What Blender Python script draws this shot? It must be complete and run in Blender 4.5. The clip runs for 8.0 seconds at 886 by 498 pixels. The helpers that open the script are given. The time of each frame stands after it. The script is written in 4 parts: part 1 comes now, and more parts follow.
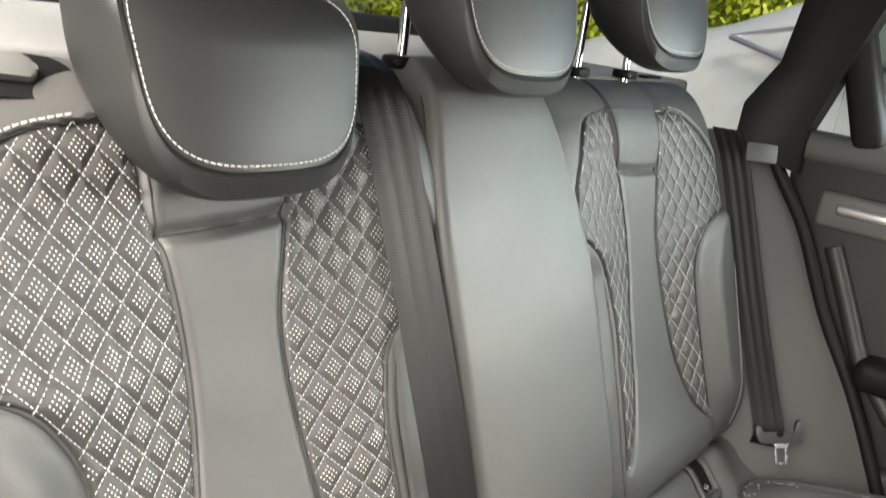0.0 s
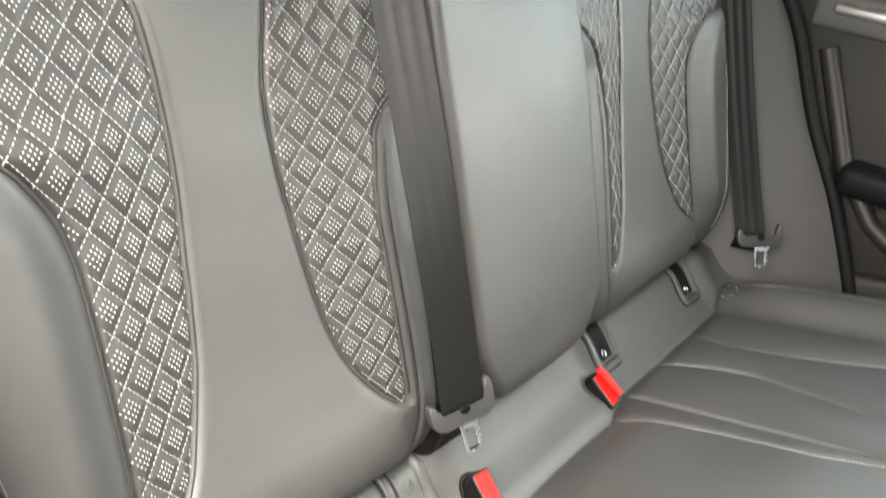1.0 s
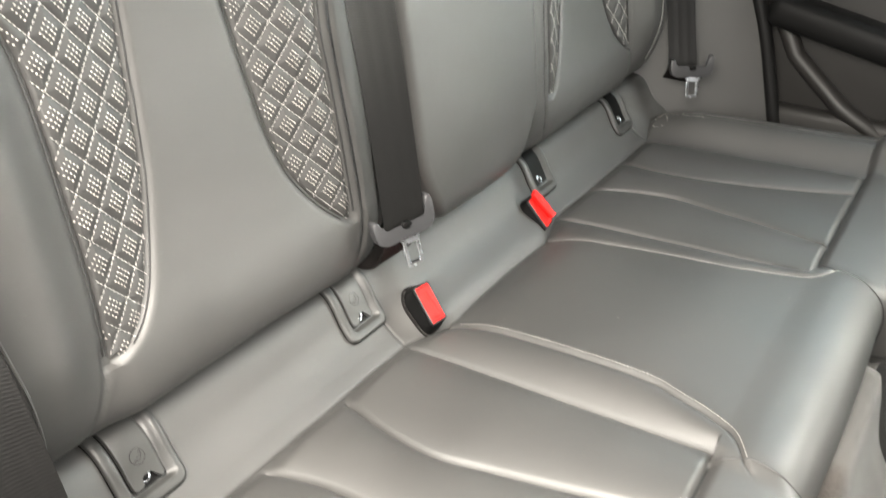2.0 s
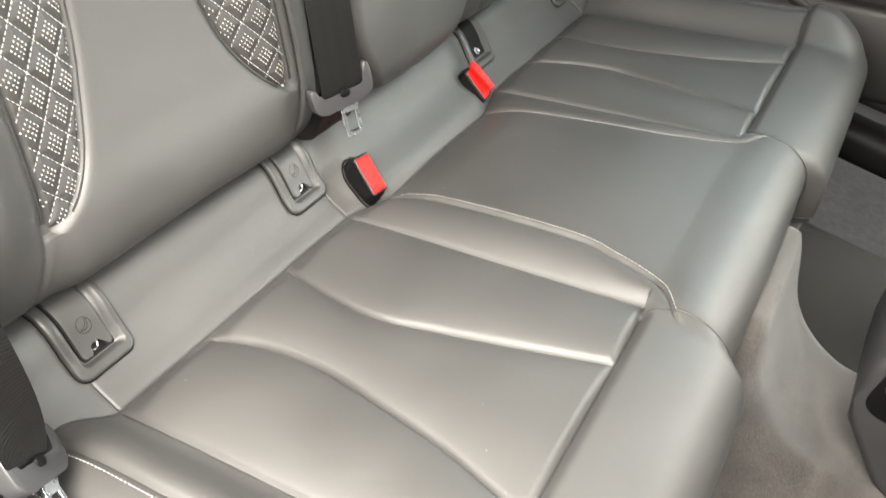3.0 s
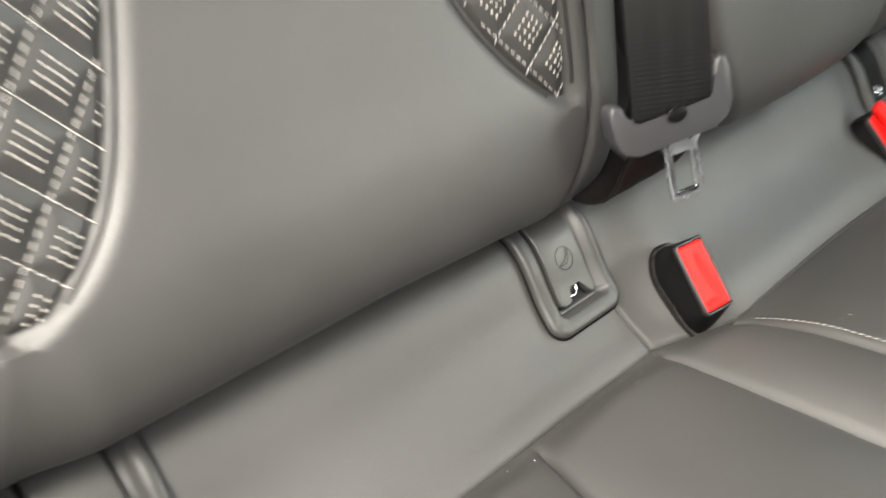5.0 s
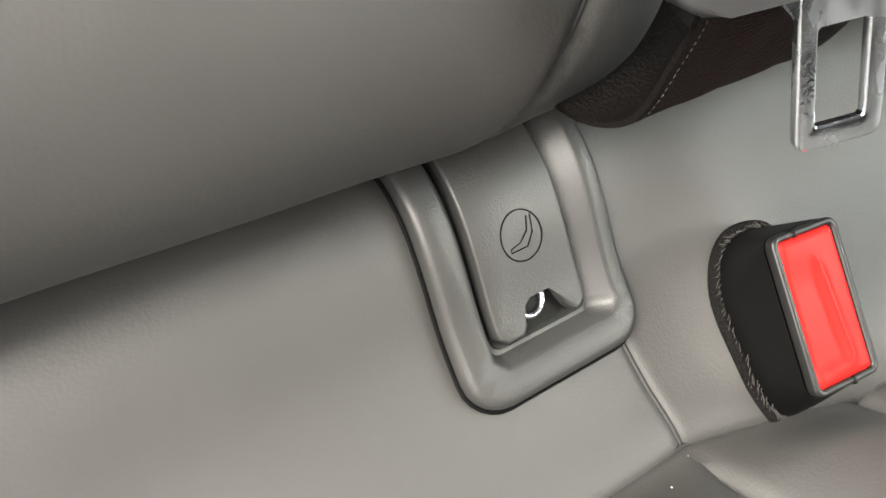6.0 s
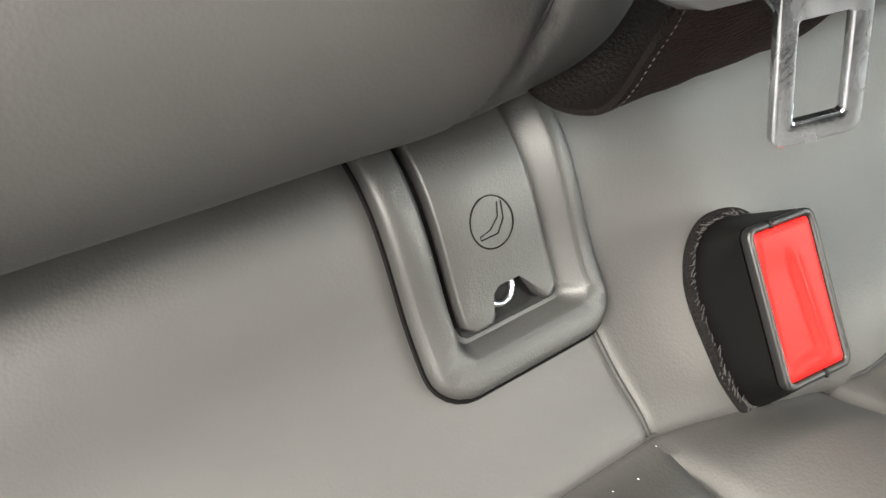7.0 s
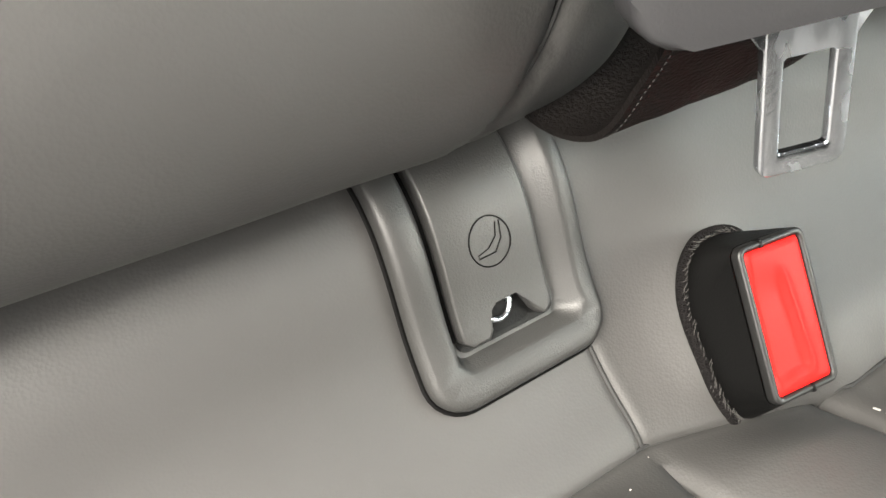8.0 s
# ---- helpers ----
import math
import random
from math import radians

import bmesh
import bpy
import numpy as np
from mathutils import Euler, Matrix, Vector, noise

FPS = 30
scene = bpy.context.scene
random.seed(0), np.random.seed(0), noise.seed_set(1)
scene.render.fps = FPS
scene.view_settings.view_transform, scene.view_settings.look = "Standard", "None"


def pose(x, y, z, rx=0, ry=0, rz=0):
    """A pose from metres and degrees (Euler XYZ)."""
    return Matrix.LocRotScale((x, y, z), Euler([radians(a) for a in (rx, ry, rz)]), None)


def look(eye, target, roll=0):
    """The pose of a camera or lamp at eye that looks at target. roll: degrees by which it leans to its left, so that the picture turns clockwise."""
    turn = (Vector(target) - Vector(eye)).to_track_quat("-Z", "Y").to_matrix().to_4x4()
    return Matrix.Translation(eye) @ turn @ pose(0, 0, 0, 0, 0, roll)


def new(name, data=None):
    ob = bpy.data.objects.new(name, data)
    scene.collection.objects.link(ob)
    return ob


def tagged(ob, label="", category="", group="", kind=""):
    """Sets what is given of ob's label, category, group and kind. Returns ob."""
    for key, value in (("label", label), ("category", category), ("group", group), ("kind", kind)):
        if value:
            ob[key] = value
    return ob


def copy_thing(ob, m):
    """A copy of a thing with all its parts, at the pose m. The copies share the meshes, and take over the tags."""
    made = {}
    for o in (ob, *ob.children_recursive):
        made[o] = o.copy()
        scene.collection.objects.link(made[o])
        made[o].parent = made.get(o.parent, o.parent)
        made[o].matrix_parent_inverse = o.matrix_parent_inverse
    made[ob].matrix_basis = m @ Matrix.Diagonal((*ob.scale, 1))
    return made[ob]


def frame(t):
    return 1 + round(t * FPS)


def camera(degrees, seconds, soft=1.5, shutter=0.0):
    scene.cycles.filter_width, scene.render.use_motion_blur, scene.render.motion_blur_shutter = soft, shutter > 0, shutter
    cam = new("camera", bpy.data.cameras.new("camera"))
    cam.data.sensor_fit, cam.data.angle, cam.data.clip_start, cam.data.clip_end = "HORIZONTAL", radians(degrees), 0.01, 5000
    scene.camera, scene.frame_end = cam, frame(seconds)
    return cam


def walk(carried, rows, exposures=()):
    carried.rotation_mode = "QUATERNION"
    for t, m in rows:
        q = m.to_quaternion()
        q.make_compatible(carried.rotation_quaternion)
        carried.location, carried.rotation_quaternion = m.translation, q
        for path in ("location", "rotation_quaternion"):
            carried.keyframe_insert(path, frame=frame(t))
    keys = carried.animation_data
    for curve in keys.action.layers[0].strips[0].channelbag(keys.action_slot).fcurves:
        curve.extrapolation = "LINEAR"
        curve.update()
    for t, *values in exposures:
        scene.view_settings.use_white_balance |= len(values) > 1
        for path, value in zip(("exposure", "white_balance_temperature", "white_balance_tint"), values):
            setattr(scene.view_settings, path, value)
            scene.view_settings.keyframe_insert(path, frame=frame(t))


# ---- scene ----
cam = camera(55.35, 8.0, soft=1.4, shutter=0.4)
PATH = [
    (0, (-0.7468, -0.3406, 1.0167), (-0.2899, 0.0104, 0.8489), 8.23),
    (0.5, (-0.7443, -0.3353, 0.9854), (-0.2905, -0.0031, 0.7764), 8.26),
    (1, (-0.7437, -0.3278, 0.9503), (-0.2977, -0.0297, 0.6816), 9.43),
    (1.5, (-0.7634, -0.3391, 0.9528), (-0.3257, -0.0804, 0.6342), 11.14),
    (2, (-0.7754, -0.3488, 0.9410), (-0.3411, -0.1314, 0.5887), 12.75),
    (2.2, (-0.7807, -0.3570, 0.9372), (-0.3486, -0.1542, 0.5737), 13.41),
    (3.3, (-0.7986, -0.3629, 0.9298), (-0.3825, -0.2345, 0.5170), 17.06),
    (3.5, (-0.8018, -0.3660, 0.9310), (-0.3887, -0.2427, 0.5137), 16.95),
    (4, (-0.7897, -0.3560, 0.9205), (-0.3817, -0.2249, 0.5006), 15.29),
    (4.3, (-0.7529, -0.3175, 0.9082), (-0.3509, -0.1439, 0.4981), 13.28),
    (4.5, (-0.6961, -0.2889, 0.8679), (-0.3119, -0.0505, 0.4736), 9.24),
    (4.8, (-0.5822, -0.2177, 0.7585), (-0.2360, 0.0791, 0.3685), 6.66),
    (5, (-0.5295, -0.1881, 0.6668), (-0.1926, 0.1357, 0.2904), 5.13),
    (5.2, (-0.4633, -0.1461, 0.6224), (-0.1441, 0.1748, 0.2285), 5.29),
    (5.6, (-0.3650, -0.0980, 0.5330), (-0.0753, 0.2170, 0.1125), 7.20),
    (6.3, (-0.3147, -0.0694, 0.5192), (-0.0536, 0.2165, 0.0607), 11.07),
    (6.5, (-0.3138, -0.0692, 0.5178), (-0.0505, 0.2119, 0.0577), 11.65),
    (7, (-0.3137, -0.0710, 0.5218), (-0.0494, 0.2036, 0.0584), 12.30),
    (7.5, (-0.3136, -0.0718, 0.5284), (-0.0558, 0.2036, 0.0618), 11.77),
    (8, (-0.3140, -0.0704, 0.5314), (-0.0525, 0.2023, 0.0653), 12.50),
]
walk(cam, [(t, look(eye, target, roll)) for t, eye, target, roll in PATH], exposures=[(0.0, 1.10), (1.5, 1.09), (3.5, 1.00), (4.2, 0.96), (4.5, 0.94), (5.0, 0.58), (5.2, 0.57), (6.3, 0.90), (8.0, 0.92)])

# ---- world and light ----
SUN_ELEV, SUN_AZ = radians(48), radians(215)
world = bpy.data.worlds.new("sky")
scene.world = world
world.use_nodes = True
wn = world.node_tree
sky = wn.nodes.new("ShaderNodeTexSky")
sky.sky_type, sky.sun_disc = "NISHITA", False
sky.sun_elevation, sky.sun_rotation = SUN_ELEV, SUN_AZ
sky.air_density, sky.dust_density, sky.ozone_density = 1.0, 4.0, 1.0
wn.links.new(sky.outputs[0], wn.nodes["Background"].inputs[0])
wn.nodes["Background"].inputs[1].default_value = 0.05
sun = new("sun", bpy.data.lights.new("sun", "SUN"))
sun.data.energy, sun.data.angle, sun.data.color = 1.4, radians(25), (1.0, 0.96, 0.9)
sun.matrix_world = look((0, 0, 5), Vector((0, 0, 5)) - Vector((math.sin(SUN_AZ) * math.cos(SUN_ELEV), math.cos(SUN_AZ) * math.cos(SUN_ELEV), math.sin(SUN_ELEV))))


def opening_lamp(name, eye, target, sx, sy, watts, colour, spread):
    """Sky light that enters through an opening of the car."""
    lamp = new(name, bpy.data.lights.new(name, "AREA"))
    lamp.data.shape, lamp.data.size, lamp.data.size_y = "RECTANGLE", sx, sy
    lamp.data.energy, lamp.data.color, lamp.data.spread = watts, colour, radians(spread)
    lamp.matrix_world = look(eye, target)
    return lamp


opening_lamp("door_opening_light", (-1.02, -0.06, 1.48), (-0.30, -0.06, 0.35), 0.9, 0.60, 42.0, (1.0, 0.935, 0.83), 120)
opening_lamp("door_opening_low_light", (-1.05, -0.30, 0.95), (0, -0.15, 0.60), 0.90, 0.60, 8.0, (1.0, 0.95, 0.87), 150)
opening_lamp("side_window_light", (0.735, -0.98, 1.02), (0.10, -0.10, 0.35), 0.66, 0.26, 8.5, (1.0, 0.975, 0.87), 150)
opening_lamp("rear_side_window_light", (0.735, -0.45, 1.02), (0, -0.45, 0.66), 0.80, 0.24, 3.0, (0.80, 0.97, 1.0), 150)


# ---- materials ----
def material(name):
    m = bpy.data.materials.new(name)
    m.use_nodes = True
    return m, m.node_tree.nodes, m.node_tree.links, m.node_tree.nodes["Principled BSDF"]


def leather(name, colour, rough=0.42, grain=1100.0, bump=0.09, mottling=0.18, gloss=0.5):
    """Nappa leather: fine pebble grain, soft mottling, faint creases."""
    m, n, l, b = material(name)
    co = n.new("ShaderNodeTexCoord")
    big = n.new("ShaderNodeTexNoise")
    big.inputs["Scale"].default_value, big.inputs["Detail"].default_value = 9.0, 4.0
    fine = n.new("ShaderNodeTexVoronoi")
    fine.inputs["Scale"].default_value = grain
    mid = n.new("ShaderNodeTexNoise")
    mid.inputs["Scale"].default_value, mid.inputs["Detail"].default_value = 140.0, 3.0
    for node in (big, fine, mid):
        l.new(co.outputs["Object"], node.inputs["Vector"])
    ramp = n.new("ShaderNodeMix")
    ramp.data_type = "RGBA"
    lo, hi = [c * (1 - mottling) for c in colour], [min(1, c * (1 + mottling)) for c in colour]
    ramp.inputs[6].default_value, ramp.inputs[7].default_value = (*lo, 1), (*hi, 1)
    l.new(big.outputs["Fac"], ramp.inputs[0])
    l.new(ramp.outputs[2], b.inputs["Base Color"])
    rr = n.new("ShaderNodeMapRange")
    rr.inputs["To Min"].default_value, rr.inputs["To Max"].default_value = rough - 0.10, rough + 0.11
    l.new(big.outputs["Fac"], rr.inputs["Value"])
    l.new(rr.outputs[0], b.inputs["Roughness"])
    add = n.new("ShaderNodeMath")
    add.operation = "MULTIPLY_ADD"
    add.inputs[1].default_value = 0.6
    l.new(mid.outputs["Fac"], add.inputs[0])
    l.new(fine.outputs["Distance"], add.inputs[2])
    bp = n.new("ShaderNodeBump")
    bp.inputs["Strength"].default_value, bp.inputs["Distance"].default_value = bump, 0.0006
    l.new(add.outputs[0], bp.inputs["Height"])
    l.new(bp.outputs[0], b.inputs["Normal"])
    fold = n.new("ShaderNodeTexNoise")
    fold.inputs["Scale"].default_value, fold.inputs["Detail"].default_value, fold.inputs["Distortion"].default_value = 22.0, 2.5, 0.8
    l.new(co.outputs["Object"], fold.inputs["Vector"])
    soft = n.new("ShaderNodeBump")
    soft.inputs["Strength"].default_value, soft.inputs["Distance"].default_value = 0.13, 0.004
    l.new(fold.outputs["Fac"], soft.inputs["Height"])
    l.new(soft.outputs[0], bp.inputs["Normal"])
    b.inputs["Specular IOR Level"].default_value = gloss
    return m


def plastic(name, colour, rough=0.5, grain=1400.0, bump=0.15, metal=0.0, coat=0.0):
    m, n, l, b = material(name)
    co = n.new("ShaderNodeTexCoord")
    t1, t2 = n.new("ShaderNodeTexNoise"), n.new("ShaderNodeTexNoise")
    t1.inputs["Scale"].default_value, t2.inputs["Scale"].default_value = grain, 14.0
    l.new(co.outputs["Object"], t1.inputs["Vector"])
    l.new(co.outputs["Object"], t2.inputs["Vector"])
    mix = n.new("ShaderNodeMix")
    mix.data_type = "RGBA"
    mix.inputs[6].default_value, mix.inputs[7].default_value = (*[c * 0.86 for c in colour], 1), (*[min(1, c * 1.12) for c in colour], 1)
    l.new(t2.outputs["Fac"], mix.inputs[0])
    l.new(mix.outputs[2], b.inputs["Base Color"])
    rr = n.new("ShaderNodeMapRange")
    rr.inputs["To Min"].default_value, rr.inputs["To Max"].default_value = max(0.02, rough - 0.06), rough + 0.08
    l.new(t2.outputs["Fac"], rr.inputs["Value"])
    l.new(rr.outputs[0], b.inputs["Roughness"])
    bp = n.new("ShaderNodeBump")
    bp.inputs["Strength"].default_value, bp.inputs["Distance"].default_value = bump, 0.0004
    l.new(t1.outputs["Fac"], bp.inputs["Height"])
    l.new(bp.outputs[0], b.inputs["Normal"])
    b.inputs["Metallic"].default_value = metal
    b.inputs["Coat Weight"].default_value = coat
    return m


def fabric(name, colour, scale, bump, rough=0.95, spread=0.35, sheen=0.15, patch=0.45, patch_scale=7.0, depth=0.003):
    """Carpet and felt: tufts in two sizes and worn light patches."""
    m, n, l, b = material(name)
    co = n.new("ShaderNodeTexCoord")
    fib, pat = n.new("ShaderNodeTexNoise"), n.new("ShaderNodeTexNoise")
    fib.inputs["Scale"].default_value, fib.inputs["Detail"].default_value = scale, 6.0
    pat.inputs["Scale"].default_value, pat.inputs["Detail"].default_value, pat.inputs["Distortion"].default_value = patch_scale, 5.0, 1.2
    for node in (fib, pat):
        l.new(co.outputs["Object"], node.inputs["Vector"])
    mul = n.new("ShaderNodeMath")
    mul.operation = "MULTIPLY_ADD"
    mul.inputs[1].default_value = 1.0 - patch
    sub = n.new("ShaderNodeMath")
    sub.operation = "MULTIPLY"
    sub.inputs[1].default_value = patch
    l.new(pat.outputs["Fac"], sub.inputs[0])
    l.new(fib.outputs["Fac"], mul.inputs[0])
    l.new(sub.outputs[0], mul.inputs[2])
    mr = n.new("ShaderNodeMapRange")
    mr.inputs["From Min"].default_value, mr.inputs["From Max"].default_value = 0.32, 0.68
    l.new(mul.outputs[0], mr.inputs["Value"])
    mix = n.new("ShaderNodeMix")
    mix.data_type = "RGBA"
    mix.inputs[6].default_value, mix.inputs[7].default_value = (*[c * (1 - spread) for c in colour], 1), (*[c * (1 + spread) for c in colour], 1)
    l.new(mr.outputs[0], mix.inputs[0])
    l.new(mix.outputs[2], b.inputs["Base Color"])
    b.inputs["Roughness"].default_value = rough
    b.inputs["Sheen Weight"].default_value = sheen
    bp = n.new("ShaderNodeBump")
    bp.inputs["Strength"].default_value, bp.inputs["Distance"].default_value = bump, depth
    l.new(fib.outputs["Fac"], bp.inputs["Height"])
    l.new(bp.outputs[0], b.inputs["Normal"])
    return m


def webbing_material(name, gloss, satin):
    m, n, l, b = material(name)
    co = n.new("ShaderNodeTexCoord")
    w = n.new("ShaderNodeTexWave")
    w.bands_direction = "Z"
    w.inputs["Scale"].default_value, w.inputs["Distortion"].default_value = 130.0, 0.4
    no = n.new("ShaderNodeTexNoise")
    no.inputs["Scale"].default_value = 60.0
    l.new(co.outputs["Object"], w.inputs["Vector"])
    l.new(co.outputs["Object"], no.inputs["Vector"])
    mix = n.new("ShaderNodeMix")
    mix.data_type = "RGBA"
    mix.inputs[6].default_value, mix.inputs[7].default_value = (0.002, 0.002, 0.002, 1), (0.007, 0.0068, 0.0066, 1)
    l.new(w.outputs["Fac"], mix.inputs[0])
    l.new(mix.outputs[2], b.inputs["Base Color"])
    b.inputs["Roughness"].default_value = 0.38
    b.inputs["Specular IOR Level"].default_value = gloss
    # satin weave: the gloss spreads across the threads
    across = n.new("ShaderNodeCombineXYZ")
    across.inputs[0].default_value, across.inputs[1].default_value = 0.88, -0.47
    b.inputs["Anisotropic"].default_value = satin
    l.new(across.outputs[0], b.inputs["Tangent"])
    bp = n.new("ShaderNodeBump")
    bp.inputs["Strength"].default_value, bp.inputs["Distance"].default_value = 0.3, 0.0005
    l.new(w.outputs["Fac"], bp.inputs["Height"])
    l.new(bp.outputs[0], b.inputs["Normal"])
    return m


def scuffed_metal(name, colour):
    """Bright steel, polished here and dulled by scratches there."""
    m, n, l, b = material(name)
    co = n.new("ShaderNodeTexCoord")
    patch, nick = n.new("ShaderNodeTexNoise"), n.new("ShaderNodeTexNoise")
    patch.inputs["Scale"].default_value, patch.inputs["Detail"].default_value = 90.0, 3.0
    nick.inputs["Scale"].default_value, nick.inputs["Detail"].default_value, nick.inputs["Distortion"].default_value = 620.0, 4.0, 1.5
    squash = n.new("ShaderNodeMapping")
    squash.inputs["Scale"].default_value = (1.0, 0.5, 0.5)
    l.new(co.outputs["Object"], squash.inputs["Vector"])
    l.new(squash.outputs[0], patch.inputs["Vector"])
    l.new(squash.outputs[0], nick.inputs["Vector"])
    rr = n.new("ShaderNodeMapRange")
    rr.inputs["From Min"].default_value, rr.inputs["From Max"].default_value = 0.35, 0.65
    rr.inputs["To Min"].default_value, rr.inputs["To Max"].default_value = 0.10, 0.36
    l.new(patch.outputs["Fac"], rr.inputs["Value"])
    l.new(rr.outputs[0], b.inputs["Roughness"])
    bp = n.new("ShaderNodeBump")
    bp.inputs["Strength"].default_value, bp.inputs["Distance"].default_value = 0.4, 0.00015
    l.new(nick.outputs["Fac"], bp.inputs["Height"])
    l.new(bp.outputs[0], b.inputs["Normal"])
    b.inputs["Base Color"].default_value = (*colour, 1)
    b.inputs["Metallic"].default_value = 1.0
    return m


def glass_material(name, tint):
    m, n, l, b = material(name)
    b.inputs["Base Color"].default_value = (*tint, 1)
    b.inputs["Roughness"].default_value = 0.02
    b.inputs["Transmission Weight"].default_value = 1.0
    b.inputs["IOR"].default_value = 1.1
    return m


def leaf_material(name, dark, light):
    m, n, l, b = material(name)
    g = n.new("ShaderNodeNewGeometry")
    mix = n.new("ShaderNodeMix")
    mix.data_type = "RGBA"
    mix.inputs[6].default_value, mix.inputs[7].default_value = (*dark, 1), (*light, 1)
    l.new(g.outputs["Random Per Island"], mix.inputs[0])
    l.new(mix.outputs[2], b.inputs["Base Color"])
    b.inputs["Roughness"].default_value = 0.5
    b.inputs["Subsurface Weight"].default_value = 0.0
    return m


LEATHER = leather("grey_nappa_leather", (0.030, 0.0291, 0.0281), 0.57, mottling=0.27, gloss=0.72)
LEATHER_QUILT = leather("quilted_leather", (0.017, 0.0165, 0.016), 0.56, gloss=0.65)
LEATHER_HEAD = leather("headrest_leather", (0.010, 0.010, 0.010), 0.50, gloss=0.38)
SEAM = leather("dark_seam_leather", (0.010, 0.010, 0.010), 0.6)
THREAD = plastic("pale_thread", (0.32, 0.31, 0.295), 0.7, 3000, 0.3)
DOT = plastic("pale_perforation", (0.39, 0.37, 0.34), 0.7, 3000, 0.3)
TRIM = plastic("grey_trim_plastic", (0.085, 0.085, 0.082), 0.5)
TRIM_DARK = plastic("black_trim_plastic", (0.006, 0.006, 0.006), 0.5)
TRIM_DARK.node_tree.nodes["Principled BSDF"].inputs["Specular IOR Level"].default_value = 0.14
COVER = plastic("anchor_cover_plastic", (0.028, 0.028, 0.0272), 0.46, 1600, 0.25)
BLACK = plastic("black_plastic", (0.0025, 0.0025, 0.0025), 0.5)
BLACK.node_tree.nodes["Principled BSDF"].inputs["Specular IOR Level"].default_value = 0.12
RUBBER = plastic("black_rubber", (0.005, 0.005, 0.005), 0.6)
RUBBER.node_tree.nodes["Principled BSDF"].inputs["Specular IOR Level"].default_value = 0.2
RED = plastic("red_button_plastic", (0.58, 0.010, 0.008), 0.45, 400, 0.05)
RED.node_tree.nodes["Principled BSDF"].inputs["Specular IOR Level"].default_value = 0.12
STEEL = scuffed_metal("scuffed_steel", (0.80, 0.83, 0.88))
CHROME = plastic("chrome", (0.8, 0.8, 0.82), 0.07, 50, 0.0, metal=1.0)
SATIN = plastic("satin_aluminium", (0.75, 0.72, 0.7), 0.3, 500, 0.05, metal=0.9)
HOLDER = plastic("tongue_holder_plastic", (0.028, 0.028, 0.030), 0.45)
SCUFF = plastic("pale_scuff", (0.42, 0.42, 0.39), 0.6)
DOOR_TRIM = plastic("dark_door_plastic", (0.015, 0.014, 0.013), 0.5)
CONSOLE = plastic("dark_console_plastic", (0.020, 0.020, 0.021), 0.45, 900, 0.3)
LOOP = fabric("brown_black_webbing", (0.0035, 0.0028, 0.0026), 900.0, 0.35, rough=0.6, sheen=0.0)
LOOP.node_tree.nodes["Principled BSDF"].inputs["Specular IOR Level"].default_value = 0.12
HOUSING = plastic("buckle_rim_plastic", (0.007, 0.007, 0.007), 0.42, 1200, 0.1)
FIBRE = plastic("grey_loose_thread", (0.034, 0.032, 0.030), 0.8)
FRAY = fabric("frayed_felt_edge", (0.010, 0.009, 0.009), 1500.0, 1.0, spread=0.8, sheen=0.0)
FRAY.node_tree.nodes["Principled BSDF"].inputs["Specular IOR Level"].default_value = 0.1
CARPET = fabric("grey_brown_carpet", (0.029, 0.0258, 0.0232), 700.0, 0.9, spread=0.9, patch=0.42, patch_scale=15.0, depth=0.0014)
# carpet pile with the far footwell's shade put into its colour
FOOTWELL_SHADE = fabric("shaded_carpet_pile", (0.0085, 0.0085, 0.007), 700.0, 0.8, spread=0.7, patch=0.5, patch_scale=9.0, depth=0.0014)
SHELF_FELT = fabric("grey_shelf_felt", (0.060, 0.060, 0.058), 700.0, 0.4)
HEADLINER = fabric("headliner_cloth", (0.04, 0.04, 0.04), 900.0, 0.2)
WEB = webbing_material("satin_belt_webbing", 0.42, 0.9)
WEB_PLAIN = webbing_material("plain_belt_webbing", 0.22, 0.0)
GLASS = glass_material("window_glass", (0.9, 0.96, 0.93))
ASPHALT = fabric("asphalt", (0.05, 0.05, 0.05), 60.0, 0.6, 0.9)
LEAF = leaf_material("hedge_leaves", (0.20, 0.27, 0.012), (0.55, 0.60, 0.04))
# darker leaf green, with the shade inside the hedge put into the colour
HEDGE_SHADE = fabric("hedge_inner_shade", (0.10, 0.13, 0.012), 30.0, 0.8)
PAINT = plastic("silver_car_paint", (0.60, 0.61, 0.55), 0.3, 30, 0.0, metal=0.25, coat=0.5)
TINT = plastic("dark_car_glass", (0.1, 0.12, 0.1), 0.08, 30, 0.0)


# ---- mesh helpers ----
def link_mesh(name, bm, mat, parent=None, label="", smooth=True):
    me = bpy.data.meshes.new(name)
    bmesh.ops.recalc_face_normals(bm, faces=bm.faces)
    for f in bm.faces:
        f.smooth = smooth
    bm.to_mesh(me)
    bm.free()
    if smooth:
        me.set_sharp_from_angle(angle=radians(48))
    me.materials.append(mat)
    ob = new(name, me)
    ob.parent = parent
    if label:
        tagged(ob, label)
    return ob


def part(name, bm, mat, parent, label="", smooth=True):
    return link_mesh(name, bm, mat, parent, label, smooth)


def thing(name, label, category, group="", kind="", at=(0, 0, 0)):
    ob = new(name)
    ob.location = at
    ob.empty_display_size = 0.05
    return tagged(ob, label, category, group, kind)


def sstep(a, b, v):
    t = min(1.0, max(0.0, (v - a) / (b - a)))
    return t * t * (3 - 2 * t)


KNOWN = {}


